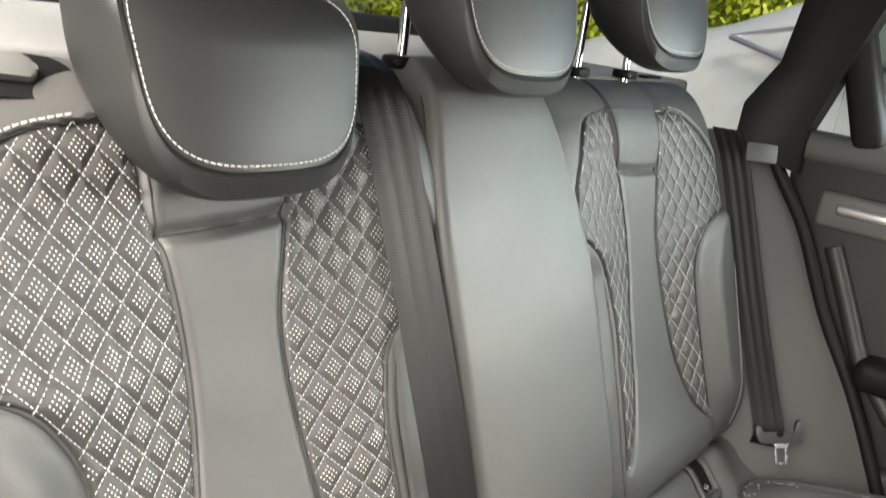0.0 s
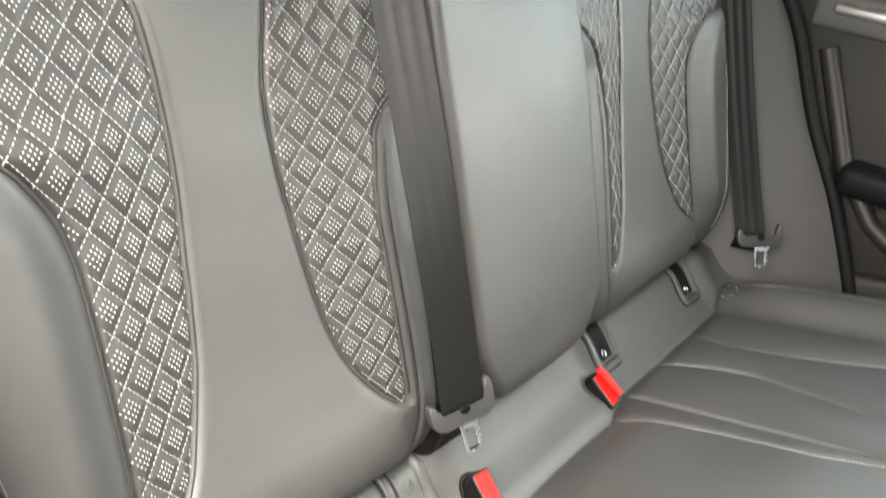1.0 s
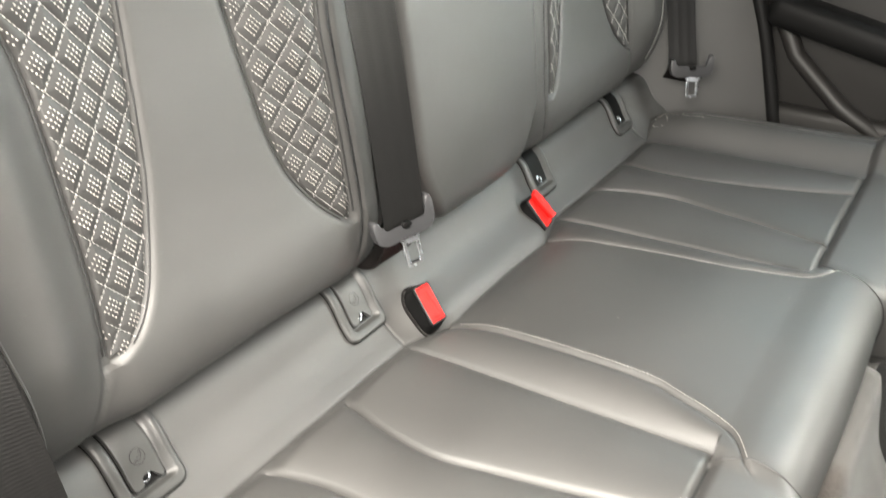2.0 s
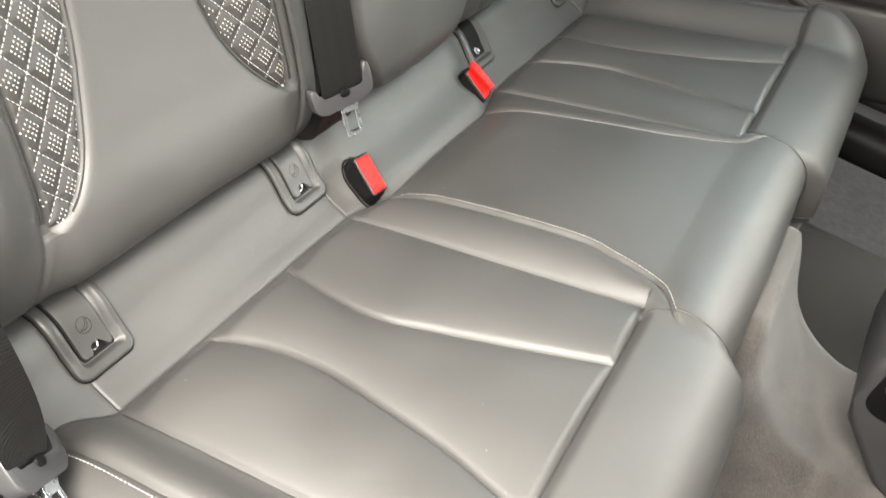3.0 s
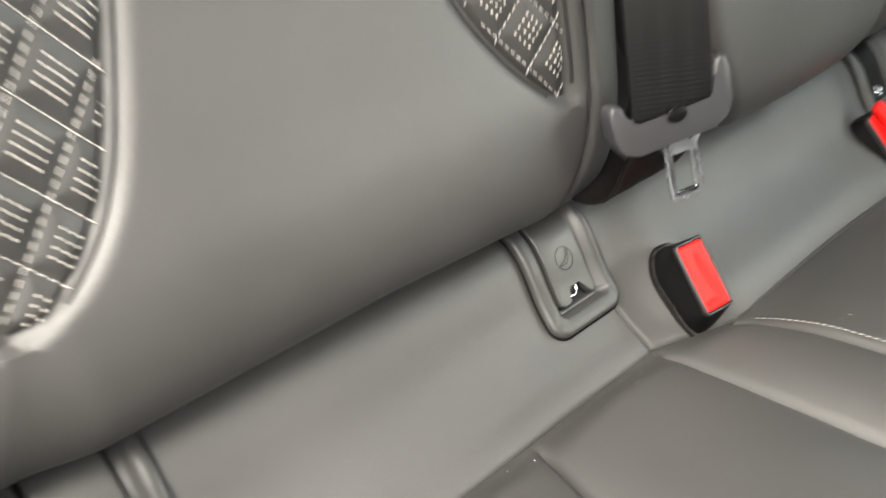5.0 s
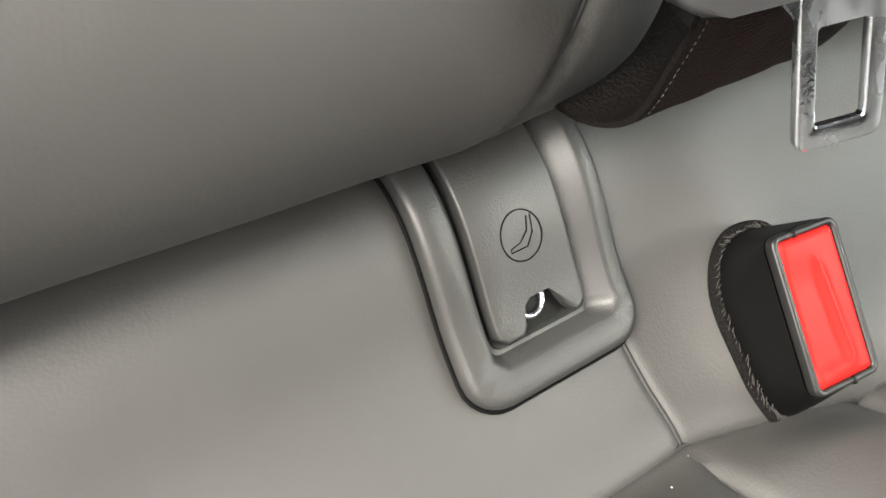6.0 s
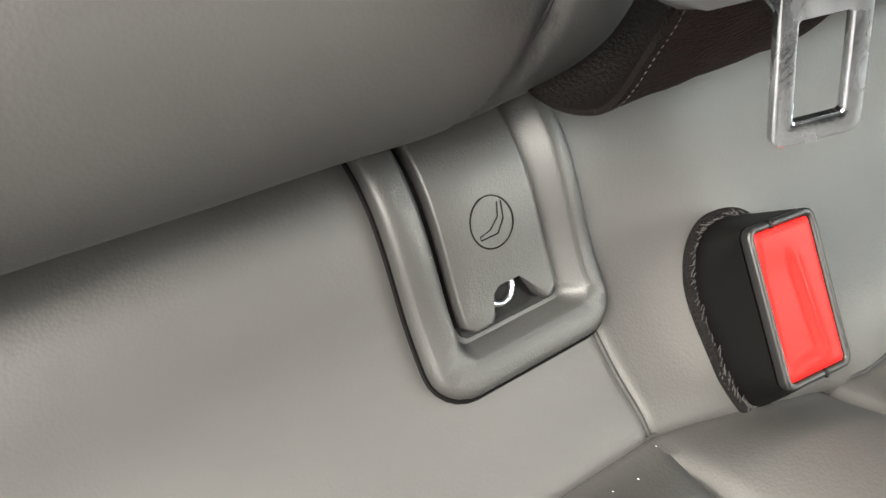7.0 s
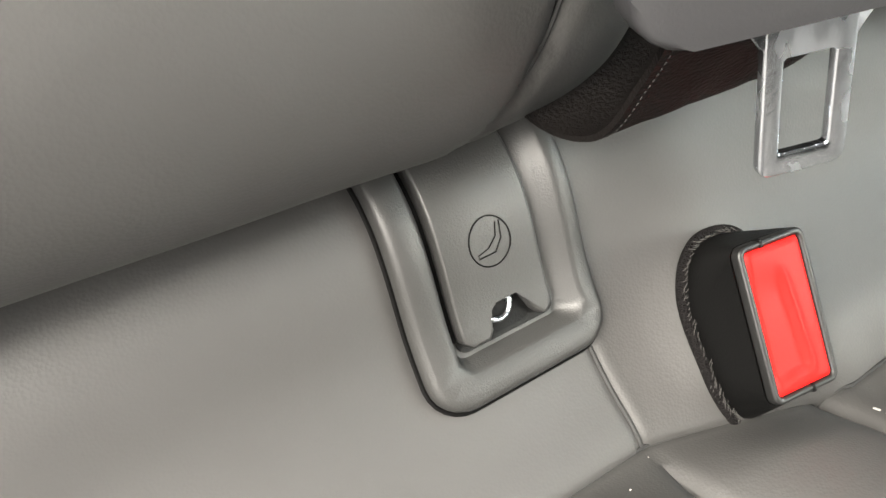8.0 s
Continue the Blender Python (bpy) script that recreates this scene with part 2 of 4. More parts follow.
def curve_at(rows, v):
    """Smooth value from rows of (v, value), with v rising."""
    key = (id(rows), v)
    if key not in KNOWN:
        KNOWN[key] = curve_value(rows, v)
    return KNOWN[key]


def curve_value(rows, v):
    if v <= rows[0][0]:
        return rows[0][1]
    for k in range(len(rows) - 1):
        a, b = rows[k], rows[k + 1]
        if v <= b[0]:
            t = (v - a[0]) / (b[0] - a[0])
            p0 = rows[k - 1] if k else a
            p3 = rows[k + 2] if k + 2 < len(rows) else b
            h = b[0] - a[0]
            m1 = (b[1] - p0[1]) / max(1e-6, b[0] - p0[0]) * h
            m2 = (p3[1] - a[1]) / max(1e-6, p3[0] - a[0]) * h
            return (2 * t**3 - 3 * t * t + 1) * a[1] + (t**3 - 2 * t * t + t) * m1 + (3 * t * t - 2 * t**3) * b[1] + (t**3 - t * t) * m2
    return rows[-1][1]


def sheet(f, nu, nv, back=None):
    """A grid of points f(u, v), u and v from 0 to 1; with back, a vector by which its rim is carried back and closed."""
    bm = bmesh.new()
    g = [[bm.verts.new(f(i / nu, j / nv)) for j in range(nv + 1)] for i in range(nu + 1)]
    for i in range(nu):
        for j in range(nv):
            bm.faces.new((g[i][j], g[i + 1][j], g[i + 1][j + 1], g[i][j + 1]))
    if back is not None:
        rim = [g[i][0] for i in range(nu)] + [g[nu][j] for j in range(nv)] + [g[i][nv] for i in range(nu, 0, -1)] + [g[0][j] for j in range(nv, 0, -1)]
        low = [bm.verts.new(v.co + Vector(back)) for v in rim]
        for k in range(len(rim)):
            bm.faces.new((rim[k - 1], rim[k], low[k], low[k - 1]))
        mid = bm.verts.new(sum((v.co for v in low), Vector()) / len(low))
        for k in range(len(low)):
            bm.faces.new((low[k - 1], low[k], mid))
    return bm


def box(sx, sy, sz, bevel=0.0, at=(0, 0, 0), seg=2, m=None):
    bm = bmesh.new()
    bmesh.ops.create_cube(bm, size=1.0, matrix=Matrix.Diagonal((sx, sy, sz, 1)))
    if bevel:
        bmesh.ops.bevel(bm, geom=bm.edges[:], offset=bevel, segments=seg, profile=0.5, affect="EDGES")
    bmesh.ops.transform(bm, matrix=(m or Matrix.Translation(at)), verts=bm.verts)
    return bm


def prism(outline, depth, bevel=0.0, m=None, seg=2):
    """An outline in x and y, extruded up along z, with rounded edges."""
    bm = bmesh.new()
    lo = [bm.verts.new((x, y, 0)) for x, y in outline]
    hi = [bm.verts.new((x, y, depth)) for x, y in outline]
    n = len(outline)
    bm.faces.new(lo[::-1])
    bm.faces.new(hi)
    for k in range(n):
        bm.faces.new((lo[k - 1], lo[k], hi[k], hi[k - 1]))
    if bevel:
        rim = [e for e in bm.edges if abs(e.verts[0].co.z - e.verts[1].co.z) < 1e-6]
        bmesh.ops.bevel(bm, geom=rim, offset=bevel, segments=seg, profile=0.5, affect="EDGES")
    if m:
        bmesh.ops.transform(bm, matrix=m, verts=bm.verts)
    return bm


def rounded(w, h, r, n=6, cx=0.0, cy=0.0):
    out = []
    for qx, qy, a0 in ((1, 1, 0), (-1, 1, 90), (-1, -1, 180), (1, -1, 270)):
        for k in range(n + 1):
            a = radians(a0 + 90 * k / n)
            out.append((cx + qx * (w / 2 - r) + r * math.cos(a), cy + qy * (h / 2 - r) + r * math.sin(a)))
    return out


def ring_prism(outer, inner, depth, bevel=0.0, m=None):
    """A flat ring between two outlines of equal length."""
    bm = bmesh.new()
    n = len(outer)
    rows = [[bm.verts.new((x, y, z)) for x, y in line] for line, z in ((outer, 0), (outer, depth), (inner, depth), (inner, 0))]
    for a in range(4):
        p, q = rows[a], rows[(a + 1) % 4]
        for k in range(n):
            bm.faces.new((p[k - 1], p[k], q[k], q[k - 1]))
    if bevel:
        top = set(rows[1] + rows[2])
        rim = [e for e in bm.edges if e.verts[0] in top and e.verts[1] in top and not (e.verts[0] in rows[1]) ^ (e.verts[1] in rows[1])]
        bmesh.ops.bevel(bm, geom=rim, offset=bevel, segments=3, profile=0.5, affect="EDGES")
    if m:
        bmesh.ops.transform(bm, matrix=m, verts=bm.verts)
    return bm


def tube(points, r, sides=8, closed=False):
    bm = bmesh.new()
    pts = [Vector(p) for p in points]
    n = len(pts)
    rings = []
    for k, p in enumerate(pts):
        a, b = (pts[k - 1], pts[(k + 1) % n]) if closed else (pts[max(0, k - 1)], pts[min(n - 1, k + 1)])
        d = (b - a).normalized()
        side = d.cross(Vector((0.13, 0.31, 0.94))).normalized()
        up = side.cross(d)
        rings.append([bm.verts.new(p + r * (math.cos(t) * side + math.sin(t) * up)) for t in (2 * math.pi * s / sides for s in range(sides))])
    for k in range(n if closed else n - 1):
        p, q = rings[k], rings[(k + 1) % n]
        for s in range(sides):
            bm.faces.new((p[s - 1], p[s], q[s], q[s - 1]))
    if not closed:
        bm.faces.new(rings[0][::-1])
        bm.faces.new(rings[-1])
    return bm


def join_into(bm, other):
    me = bpy.data.meshes.new("scratch")
    other.to_mesh(me)
    other.free()
    bm.from_mesh(me)
    bpy.data.meshes.remove(me)


def dashes(lines, pitch, length, r, lift=0.0):
    """Stitches: short rounded dashes laid along lines of (point, normal) pairs."""
    verts, faces = [], []
    for line in lines:
        acc, step = 0.0, pitch
        for (p, n), (q, _) in zip(line, line[1:]):
            p, q, n = Vector(p), Vector(q), Vector(n)
            d = q - p
            span = d.length
            if span < 1e-7:
                continue
            d /= span
            while acc < span:
                c = p + d * acc + n * lift
                side = d.cross(n).normalized() * r
                a, b, hi = c - d * length / 2, c + d * length / 2, n * r * 1.2
                k = len(verts)
                verts += [a - side, a + side, b + side, b - side, c - side * 0.8 + hi - d * length * 0.3, c + side * 0.8 + hi - d * length * 0.3, c + side * 0.8 + hi + d * length * 0.3, c - side * 0.8 + hi + d * length * 0.3]
                faces += [(k + 4, k + 5, k + 6, k + 7), (k, k + 1, k + 5, k + 4), (k + 1, k + 2, k + 6, k + 5), (k + 2, k + 3, k + 7, k + 6), (k + 3, k, k + 4, k + 7)]
                acc += step
            acc -= span
    return verts, faces


def softened(line, cut=0.0035):
    """Rounds the corners of a closed outline."""
    out = []
    for k in range(len(line)):
        p, a, b = Vector(line[k]), Vector(line[k - 1]), Vector(line[(k + 1) % len(line)])
        p1 = p + (a - p).normalized() * min(cut, 0.4 * (a - p).length)
        p2 = p + (b - p).normalized() * min(cut, 0.4 * (b - p).length)
        out += [tuple(p1), tuple((p1 + p2) / 4 + p / 2), tuple(p2)]
    return out


def mesh_part(name, verts, faces, mat, parent, label="", kind=""):
    me = bpy.data.meshes.new(name)
    me.from_pydata([tuple(v) for v in verts], [], faces)
    me.materials.append(mat)
    ob = new(name, me)
    ob.parent = parent
    return tagged(ob, label, kind=kind)


# ---- backrests ----
SLOPE, BY, BZ = 0.403, 0.0368, 0.472
BN = Vector((0, -1, SLOPE)).normalized()
OUTER_EDGE = [(0.460, 0.493), (0.52, 0.488), (0.575, 0.487), (0.62, 0.487), (0.664, 0.489), (0.69, 0.495), (0.71, 0.506), (0.73, 0.523), (0.745, 0.548), (0.757, 0.594), (0.79, 0.603), (0.82, 0.592), (0.86, 0.562), (0.885, 0.525), (0.898, 0.492), (0.906, 0.440)]
INNER_OUT = [(0.460, 0.489), (0.47, 0.468), (0.49, 0.447), (0.52, 0.431), (0.57, 0.414), (0.61, 0.407), (0.65, 0.402), (0.70, 0.3975), (0.75, 0.398), (0.80, 0.4045), (0.84, 0.4135), (0.87, 0.4165), (0.906, 0.42)]
INNER_IN = [(0.461, 0.212), (0.47, 0.226), (0.49, 0.246), (0.52, 0.267), (0.56, 0.2815), (0.61, 0.291), (0.65, 0.297), (0.70, 0.304), (0.75, 0.305), (0.80, 0.2963), (0.84, 0.2885), (0.87, 0.287), (0.906, 0.287)]
MEDIAL_EDGE = [(0.461, 0.2085), (0.52, 0.2116), (0.56, 0.2132), (0.60, 0.215), (0.64, 0.217), (0.68, 0.2115), (0.71, 0.2019), (0.735, 0.175), (0.755, 0.146), (0.768, 0.131), (0.79, 0.1315), (0.82, 0.141), (0.85, 0.157), (0.88, 0.180), (0.896, 0.205), (0.906, 0.262)]
HC = [(0.38, 0.0042), (0.42, 0.0036), (0.46, -0.001), (0.50, -0.010), (0.55, -0.0155), (0.65, -0.0145), (0.70, -0.011), (0.75, -0.007), (0.80, 0.0), (0.87, 0.006)]
HO = [(0.47, -0.006), (0.56, -0.004), (0.64, 0.0), (0.68, 0.003), (0.71, 0.009), (0.74, 0.019), (0.80, 0.020), (0.90, 0.012)]
HM = [(0.47, 0.0), (0.56, 0.004), (0.62, 0.007), (0.68, 0.010), (0.71, 0.013), (0.74, 0.024), (0.80, 0.027), (0.85, 0.028), (0.90, 0.018)]
GUSSET = [(0.40, 0.2175), (0.408, 0.2095), (0.418, 0.204), (0.43, 0.200), (0.45, 0.1965), (0.48, 0.195), (0.56, 0.199), (0.64, 0.202), (0.70, 0.196)]
SEAM_Z = 0.827


def on_back(x, z, h=0.0):
    return Vector((x, BY + SLOPE * (z - BZ), z)) + BN * h


def roll_off(t):
    t = min(1.0, max(0.0, t))
    return 1.0 - math.sqrt(max(0.0, 1.0 - t * t))


def soft_roll(t):
    t = min(1.0, max(0.0, t))
    return 1.0 - math.sqrt(max(0.0, 1.0 - t ** 3))


def groove(d, width, depth):
    d = abs(d) / width
    return 0.0 if d >= 1 else -depth * (1 - d) ** 2 * (1 + 2 * d) * (1 - 0.35 * d)


def seat_relief(s, z):
    """Height of an outer seat's backrest over its plane; s is the distance from the car's middle."""
    zz = min(0.905, max(z, 0.467))
    mid = curve_at(HC, z)
    a, b = (curve_at(INNER_OUT, zz), curve_at(OUTER_EDGE, zz)) if s > 0.35 else (curve_at(INNER_IN, zz), curve_at(MEDIAL_EDGE, zz))
    edge = curve_at(HO if s > 0.35 else HM, z)
    reach = max(0.03, abs(b - a))
    h = mid + (edge - mid) * sstep(-0.15, 1.0, (s - a) / reach if s > 0.35 else (a - s) / reach)
    if z < 0.80 and s > 0.45:
        h += 0.024 * sstep(-0.002, 0.050, s - b) * sstep(0.79, 0.68, z) * sstep(0.40, 0.50, z)
    h -= 0.042 * soft_roll((0.4800 - z) / 0.0815)
    h -= 0.0028 * (max(0.0, 0.565 - z) / 0.1) ** 2
    h -= 0.075 * roll_off((z - 0.875) / 0.085)
    h -= 0.050 * roll_off((s - 0.575) / 0.045)
    h -= (0.020 + 0.020 * sstep(0.72, 0.62, z)) * roll_off((0.150 + 0.045 * sstep(0.74, 0.66, z) - s) / 0.050)
    return h


def fold_rise(s):
    return 0.004 - 0.006 * (s - 0.29) / 0.11 - 0.002 * math.sin((s - 0.29) * 28)


def cover_relief(s, z):
    """The cover: sunk under the quilted panels, with grooves at their edges and at the fold of the middle insert."""
    h = seat_relief(s, z)
    if 0.4595 < z < 0.906:
        for lo, hi in ((INNER_OUT, OUTER_EDGE), (MEDIAL_EDGE, INNER_IN)):
            a, b = curve_at(lo, z), curve_at(hi, z)
            inside = min(s - a, b - s)
            h += -0.006 * sstep(-0.009, 0.004, inside)
    h += groove(s - curve_at(GUSSET, z), 0.005, 0.0032) * sstep(0.75, 0.68, z)
    h += groove(s - 0.497 - 0.02 * sstep(0.47, 0.40, z), 0.006, 0.003) * sstep(0.485, 0.465, z)
    if curve_at(INNER_IN, z) < s < curve_at(INNER_OUT, z):
        h += groove(z - SEAM_Z - fold_rise(s), 0.010, 0.006)
        h += 0.006 * sstep(SEAM_Z, SEAM_Z + 0.035, z)
    return h


CELL_X, CELL_Z, CELL_X0, CELL_Z0 = 0.0152, 0.0168, 0.4615, 0.8865


def quilt(s, z):
    """Padding of the diamonds: 0 on the stitch lines, 1 in the middle of a cell."""
    a, b = (s - CELL_X0) / CELL_X, (z - CELL_Z0) / CELL_Z
    p, q = (a + b) / 2, (a - b) / 2
    fp, fq = abs(p - round(p)), abs(q - round(q))
    edge = 0.5 - max(fp, fq)
    return min(1.0, edge / 0.5) ** 0.55


def panel_relief(s, z, inside):
    return seat_relief(s, z) - 0.0030 + 0.0032 * quilt(s, z) * sstep(0.0, 0.012, inside) - 0.005 * (1 - sstep(0.0, 0.006, inside))


def quilted_panel(parent, side, lo, hi, z0, z1, dotted):
    def f(u, v):
        z = z0 + (z1 - z0) * v
        a, b = curve_at(lo, z), curve_at(hi, z)
        s = a + (b - a) * u
        inside = min(s - a, b - s, (z - z0) * 0.8, (z1 - z) * 0.8)
        return on_back(side * s, z, panel_relief(s, z, inside))

    ob = part("quilted_panel", sheet(f, 124 if dotted else 96, 264 if dotted else 210, BN * -0.008), LEATHER_QUILT, parent, "diamond-quilted dark leather panel with pale stitching")
    lines, dots = [], ([], [])
    for family in (1, -1):
        for k in range(-60, 60):
            run = []
            for step in range(0, 1400):
                z = z0 + (z1 - z0) * step / 1400
                b = (z - CELL_Z0) / CELL_Z
                s = CELL_X0 + CELL_X * (2 * (k + 0.5) - family * b)
                a_edge, b_edge = curve_at(lo, z), curve_at(hi, z)
                if a_edge + 0.0035 < s < b_edge - 0.0035 and z0 + 0.004 < z < z1 - 0.003:
                    run.append((on_back(side * s, z, seat_relief(s, z) - 0.0021), BN))
                elif run:
                    lines.append(run)
                    run = []
            if run:
                lines.append(run)
    mesh_part("panel_stitching", *dashes(lines, 0.0043, 0.0027, 0.00030 if dotted else 0.0006), THREAD, ob, "pale contrast stitching", "stuff")
    verts, faces = dots
    for i in range(-60, 60) if dotted else ():
        for j in range(-60, 60):
            cs, cz = CELL_X0 + CELL_X * (i + j), CELL_Z0 + CELL_Z * (i - j)
            if not z0 < cz < z1:
                continue
            for di in range(4):
                for dj in range(4):
                    p, q = (di - 1.5) * 0.145, (dj - 1.5) * 0.145
                    s, z = cs + CELL_X * (p + q), cz + CELL_Z * (p - q)
                    if not z0 + 0.004 < z < z1 - 0.004:
                        continue
                    a, b = curve_at(lo, z), curve_at(hi, z)
                    if min(s - a, b - s) < 0.003:
                        continue
                    inside = min(s - a, b - s, (z - z0) * 0.8, (z1 - z) * 0.8)
                    h = panel_relief(s, z, inside) + 0.0002
                    k, r = len(verts), 0.00072
                    ring = [(r, 0), (0.5 * r, 0.87 * r), (-0.5 * r, 0.87 * r), (-r, 0), (-0.5 * r, -0.87 * r), (0.5 * r, -0.87 * r)]
                    for ds, dz in ring:
                        verts.append(on_back(side * (s + ds), z + dz, h - 0.0006))
                    for ds, dz in ring:
                        verts.append(on_back(side * (s + 0.7 * ds), z + 0.7 * dz, h + 0.0003))
                    faces.append(tuple(range(k + 6, k + 12)))
                    for e in range(6):
                        faces.append((k + e, k + (e + 1) % 6, k + 6 + (e + 1) % 6, k + 6 + e))
    if dotted:
        mesh_part("perforation", verts, faces, DOT, ob, "clusters of pale embroidered dots", "stuff")
    return ob


def cover_line(side, rows):
    return [on_back(side * s, z, cover_relief(s, z) + 0.0009) for s, z in rows]


def outer_backrest(side, label):
    back = thing("rear_seat_backrest", label, "car seat", "rear seat backrests")

    def f(u, v):
        s, z = 0.108 + 0.512 * u, 0.3985 + 0.5615 * v
        p = on_back(side * s, z, cover_relief(s, z))
        p.z += (0.0042 * sstep(0.25, 0.34, s) - 0.0035 * sstep(0.26, 0.205, s)) * sstep(0.46, 0.40, z)
        return p

    part("seat_cover", sheet(f, 190, 205, BN * -0.05 + Vector((0, 0.03, 0))), LEATHER, back)
    quilted_panel(back, side, INNER_OUT, OUTER_EDGE, 0.4610, 0.9055, side < 0)
    quilted_panel(back, side, MEDIAL_EDGE, INNER_IN, 0.4620, 0.9055, side < 0)
    steps = [k / 80 for k in range(81)]
    hoop = [(curve_at(MEDIAL_EDGE, 0.47 + 0.435 * k) - 0.0015, 0.47 + 0.435 * k) for k in steps]
    hoop += [(0.262 + 0.178 * k, 0.9075) for k in steps[1:]]
    hoop += [(curve_at(OUTER_EDGE, 0.905 - 0.435 * k) + 0.0015, 0.905 - 0.435 * k) for k in steps]
    part("panel_piping", tube(cover_line(side, hoop), 0.0011, 6), SEAM, back, "dark sewn edge of the quilted panels")
    for line, off in ((INNER_OUT, -0.0015), (INNER_IN, 0.0015)):
        run = [(curve_at(line, 0.468 + 0.436 * k) + off, 0.468 + 0.436 * k) for k in steps]
        part("insert_seam", tube(cover_line(side, run), 0.0009, 6), SEAM, back, "dark seam beside the plain insert")
    run = [(0.560 + 0.017 * (0.43 + 0.24 * k - 0.44) / 0.134, 0.43 + 0.24 * k) for k in steps]
    part("bolster_piping", tube(cover_line(side, run), 0.0012, 6), TRIM, back, "grey piped edge of the side bolster")
    run = [(curve_at(GUSSET, 0.402 + 0.29 * k), 0.402 + 0.29 * k) for k in steps]
    part("gusset_seam", tube(cover_line(side, run), 0.0007, 6), SEAM, back, "fine dark seam of the side gusset")
    run = [(curve_at(INNER_IN, SEAM_Z) + (curve_at(INNER_OUT, SEAM_Z) - curve_at(INNER_IN, SEAM_Z)) * k, 0) for k in steps]
    run = [(a, SEAM_Z + fold_rise(a)) for a, _ in run]
    part("fold_seam", tube(cover_line(side, run), 0.0007, 6), SEAM, back, "dark fold line across the insert")
    # piping seam along the top of the quilted panels
    edge = []
    for k in range(120):
        z = 0.775 + 0.129 * k / 119
        s = curve_at(OUTER_EDGE, z) + 0.006
        edge.append((on_back(side * s, z + 0.004 * sstep(0.87, 0.904, z), seat_relief(s, z) + 0.0005), BN))
    mesh_part("edge_stitching", *dashes([edge], 0.0062, 0.0048, 0.0007), THREAD, back, "pale contrast stitching", "stuff")
    return back


near_back = outer_backrest(-1, "grey leather rear backrest with diamond-quilted panels and pale stitching")
far_back = outer_backrest(1, "grey leather rear backrest with quilted panels beside the far door")

MID_HALF = [(0.398, 0.055), (0.415, 0.082), (0.44, 0.105), (0.48, 0.130), (0.52, 0.1335), (0.60, 0.1365), (0.70, 0.1385), (0.76, 0.137), (0.84, 0.126), (0.92, 0.104), (0.965, 0.092)]
MID_H = [(0.44, 0.018), (0.48, 0.024), (0.52, 0.028), (0.60, 0.031), (0.70, 0.035), (0.80, 0.033), (0.90, 0.028)]


def mid_relief(x, z):
    w = curve_at(MID_HALF, z)
    t = abs(x) / w
    h = curve_at(MID_H, z) + 0.004 * (1 - t * t) - 0.028 * roll_off((t - 0.90) / 0.10)
    h -= 0.060 * roll_off((0.4460 - z) / 0.047)
    h -= 0.060 * roll_off((z - 0.885) / 0.082)
    return h


def mid_point(u, v):
    z = 0.3985 + 0.566 * v
    x = curve_at(MID_HALF, z) * (2 * u - 1)
    return on_back(x, z, mid_relief(x, z))


middle_back = thing("middle_seat_backrest", "plain grey leather middle backrest panel", "car seat", "rear seat backrests")
part("seat_cover", sheet(mid_point, 60, 120, BN * -0.05 + Vector((0, 0.03, 0))), LEATHER, middle_back)

for sgn in (-1, 1):
    run = [on_back(sgn * curve_at(MID_HALF, z) * 0.985, z, mid_relief(curve_at(MID_HALF, z) * 0.985, z) - 0.0005) for z in (0.44 + 0.48 * k / 90 for k in range(91))]
    part("edge_seam", tube(run, 0.0012, 6), SEAM, middle_back, "dark sewn edge seam")

# ---- bench cushion ----
CUSHION_SIDE = [(0.0, -0.0315, 0.3125), (0.10, -0.110, 0.3355), (0.22, -0.205, 0.361), (0.34, -0.300, 0.387), (0.42, -0.357, 0.4025), (0.47, -0.395, 0.4105), (0.52, -0.430, 0.409), (0.57, -0.455, 0.392), (0.62, -0.467, 0.360), (0.70, -0.468, 0.300), (0.82, -0.461, 0.210), (1.0, -0.438, 0.090)]
SIDE_Y, SIDE_Z = [(r[0], r[1]) for r in CUSHION_SIDE], [(r[0], r[2]) for r in CUSHION_SIDE]
FLUTE_A = [(-0.355, 0.265), (-0.276, 0.285), (-0.206, 0.300), (-0.153, 0.310), (-0.10, 0.305), (-0.035, 0.288)]
FLUTE_B = [(-0.358, 0.444), (-0.277, 0.416), (-0.213, 0.401), (-0.156, 0.390), (-0.096, 0.389), (-0.035, 0.403)]
SEAM_IN = 0.180
SEAM_OUT = 0.507
FRONT = -0.357
MID_SEAM = [(-0.392, 0.196), (-0.384, 0.184), (-0.366, 0.161), (-0.338, 0.146), (-0.31, 0.137), (-0.28, 0.128), (-0.20, 0.123), (-0.12, 0.120), (-0.03, 0.119)]
MID_RISE = [(-0.39, 0.013), (-0.36, 0.015), (-0.28, 0.020), (-0.20, 0.019), (-0.12, 0.014), (-0.06, 0.009), (-0.03, 0.002)]


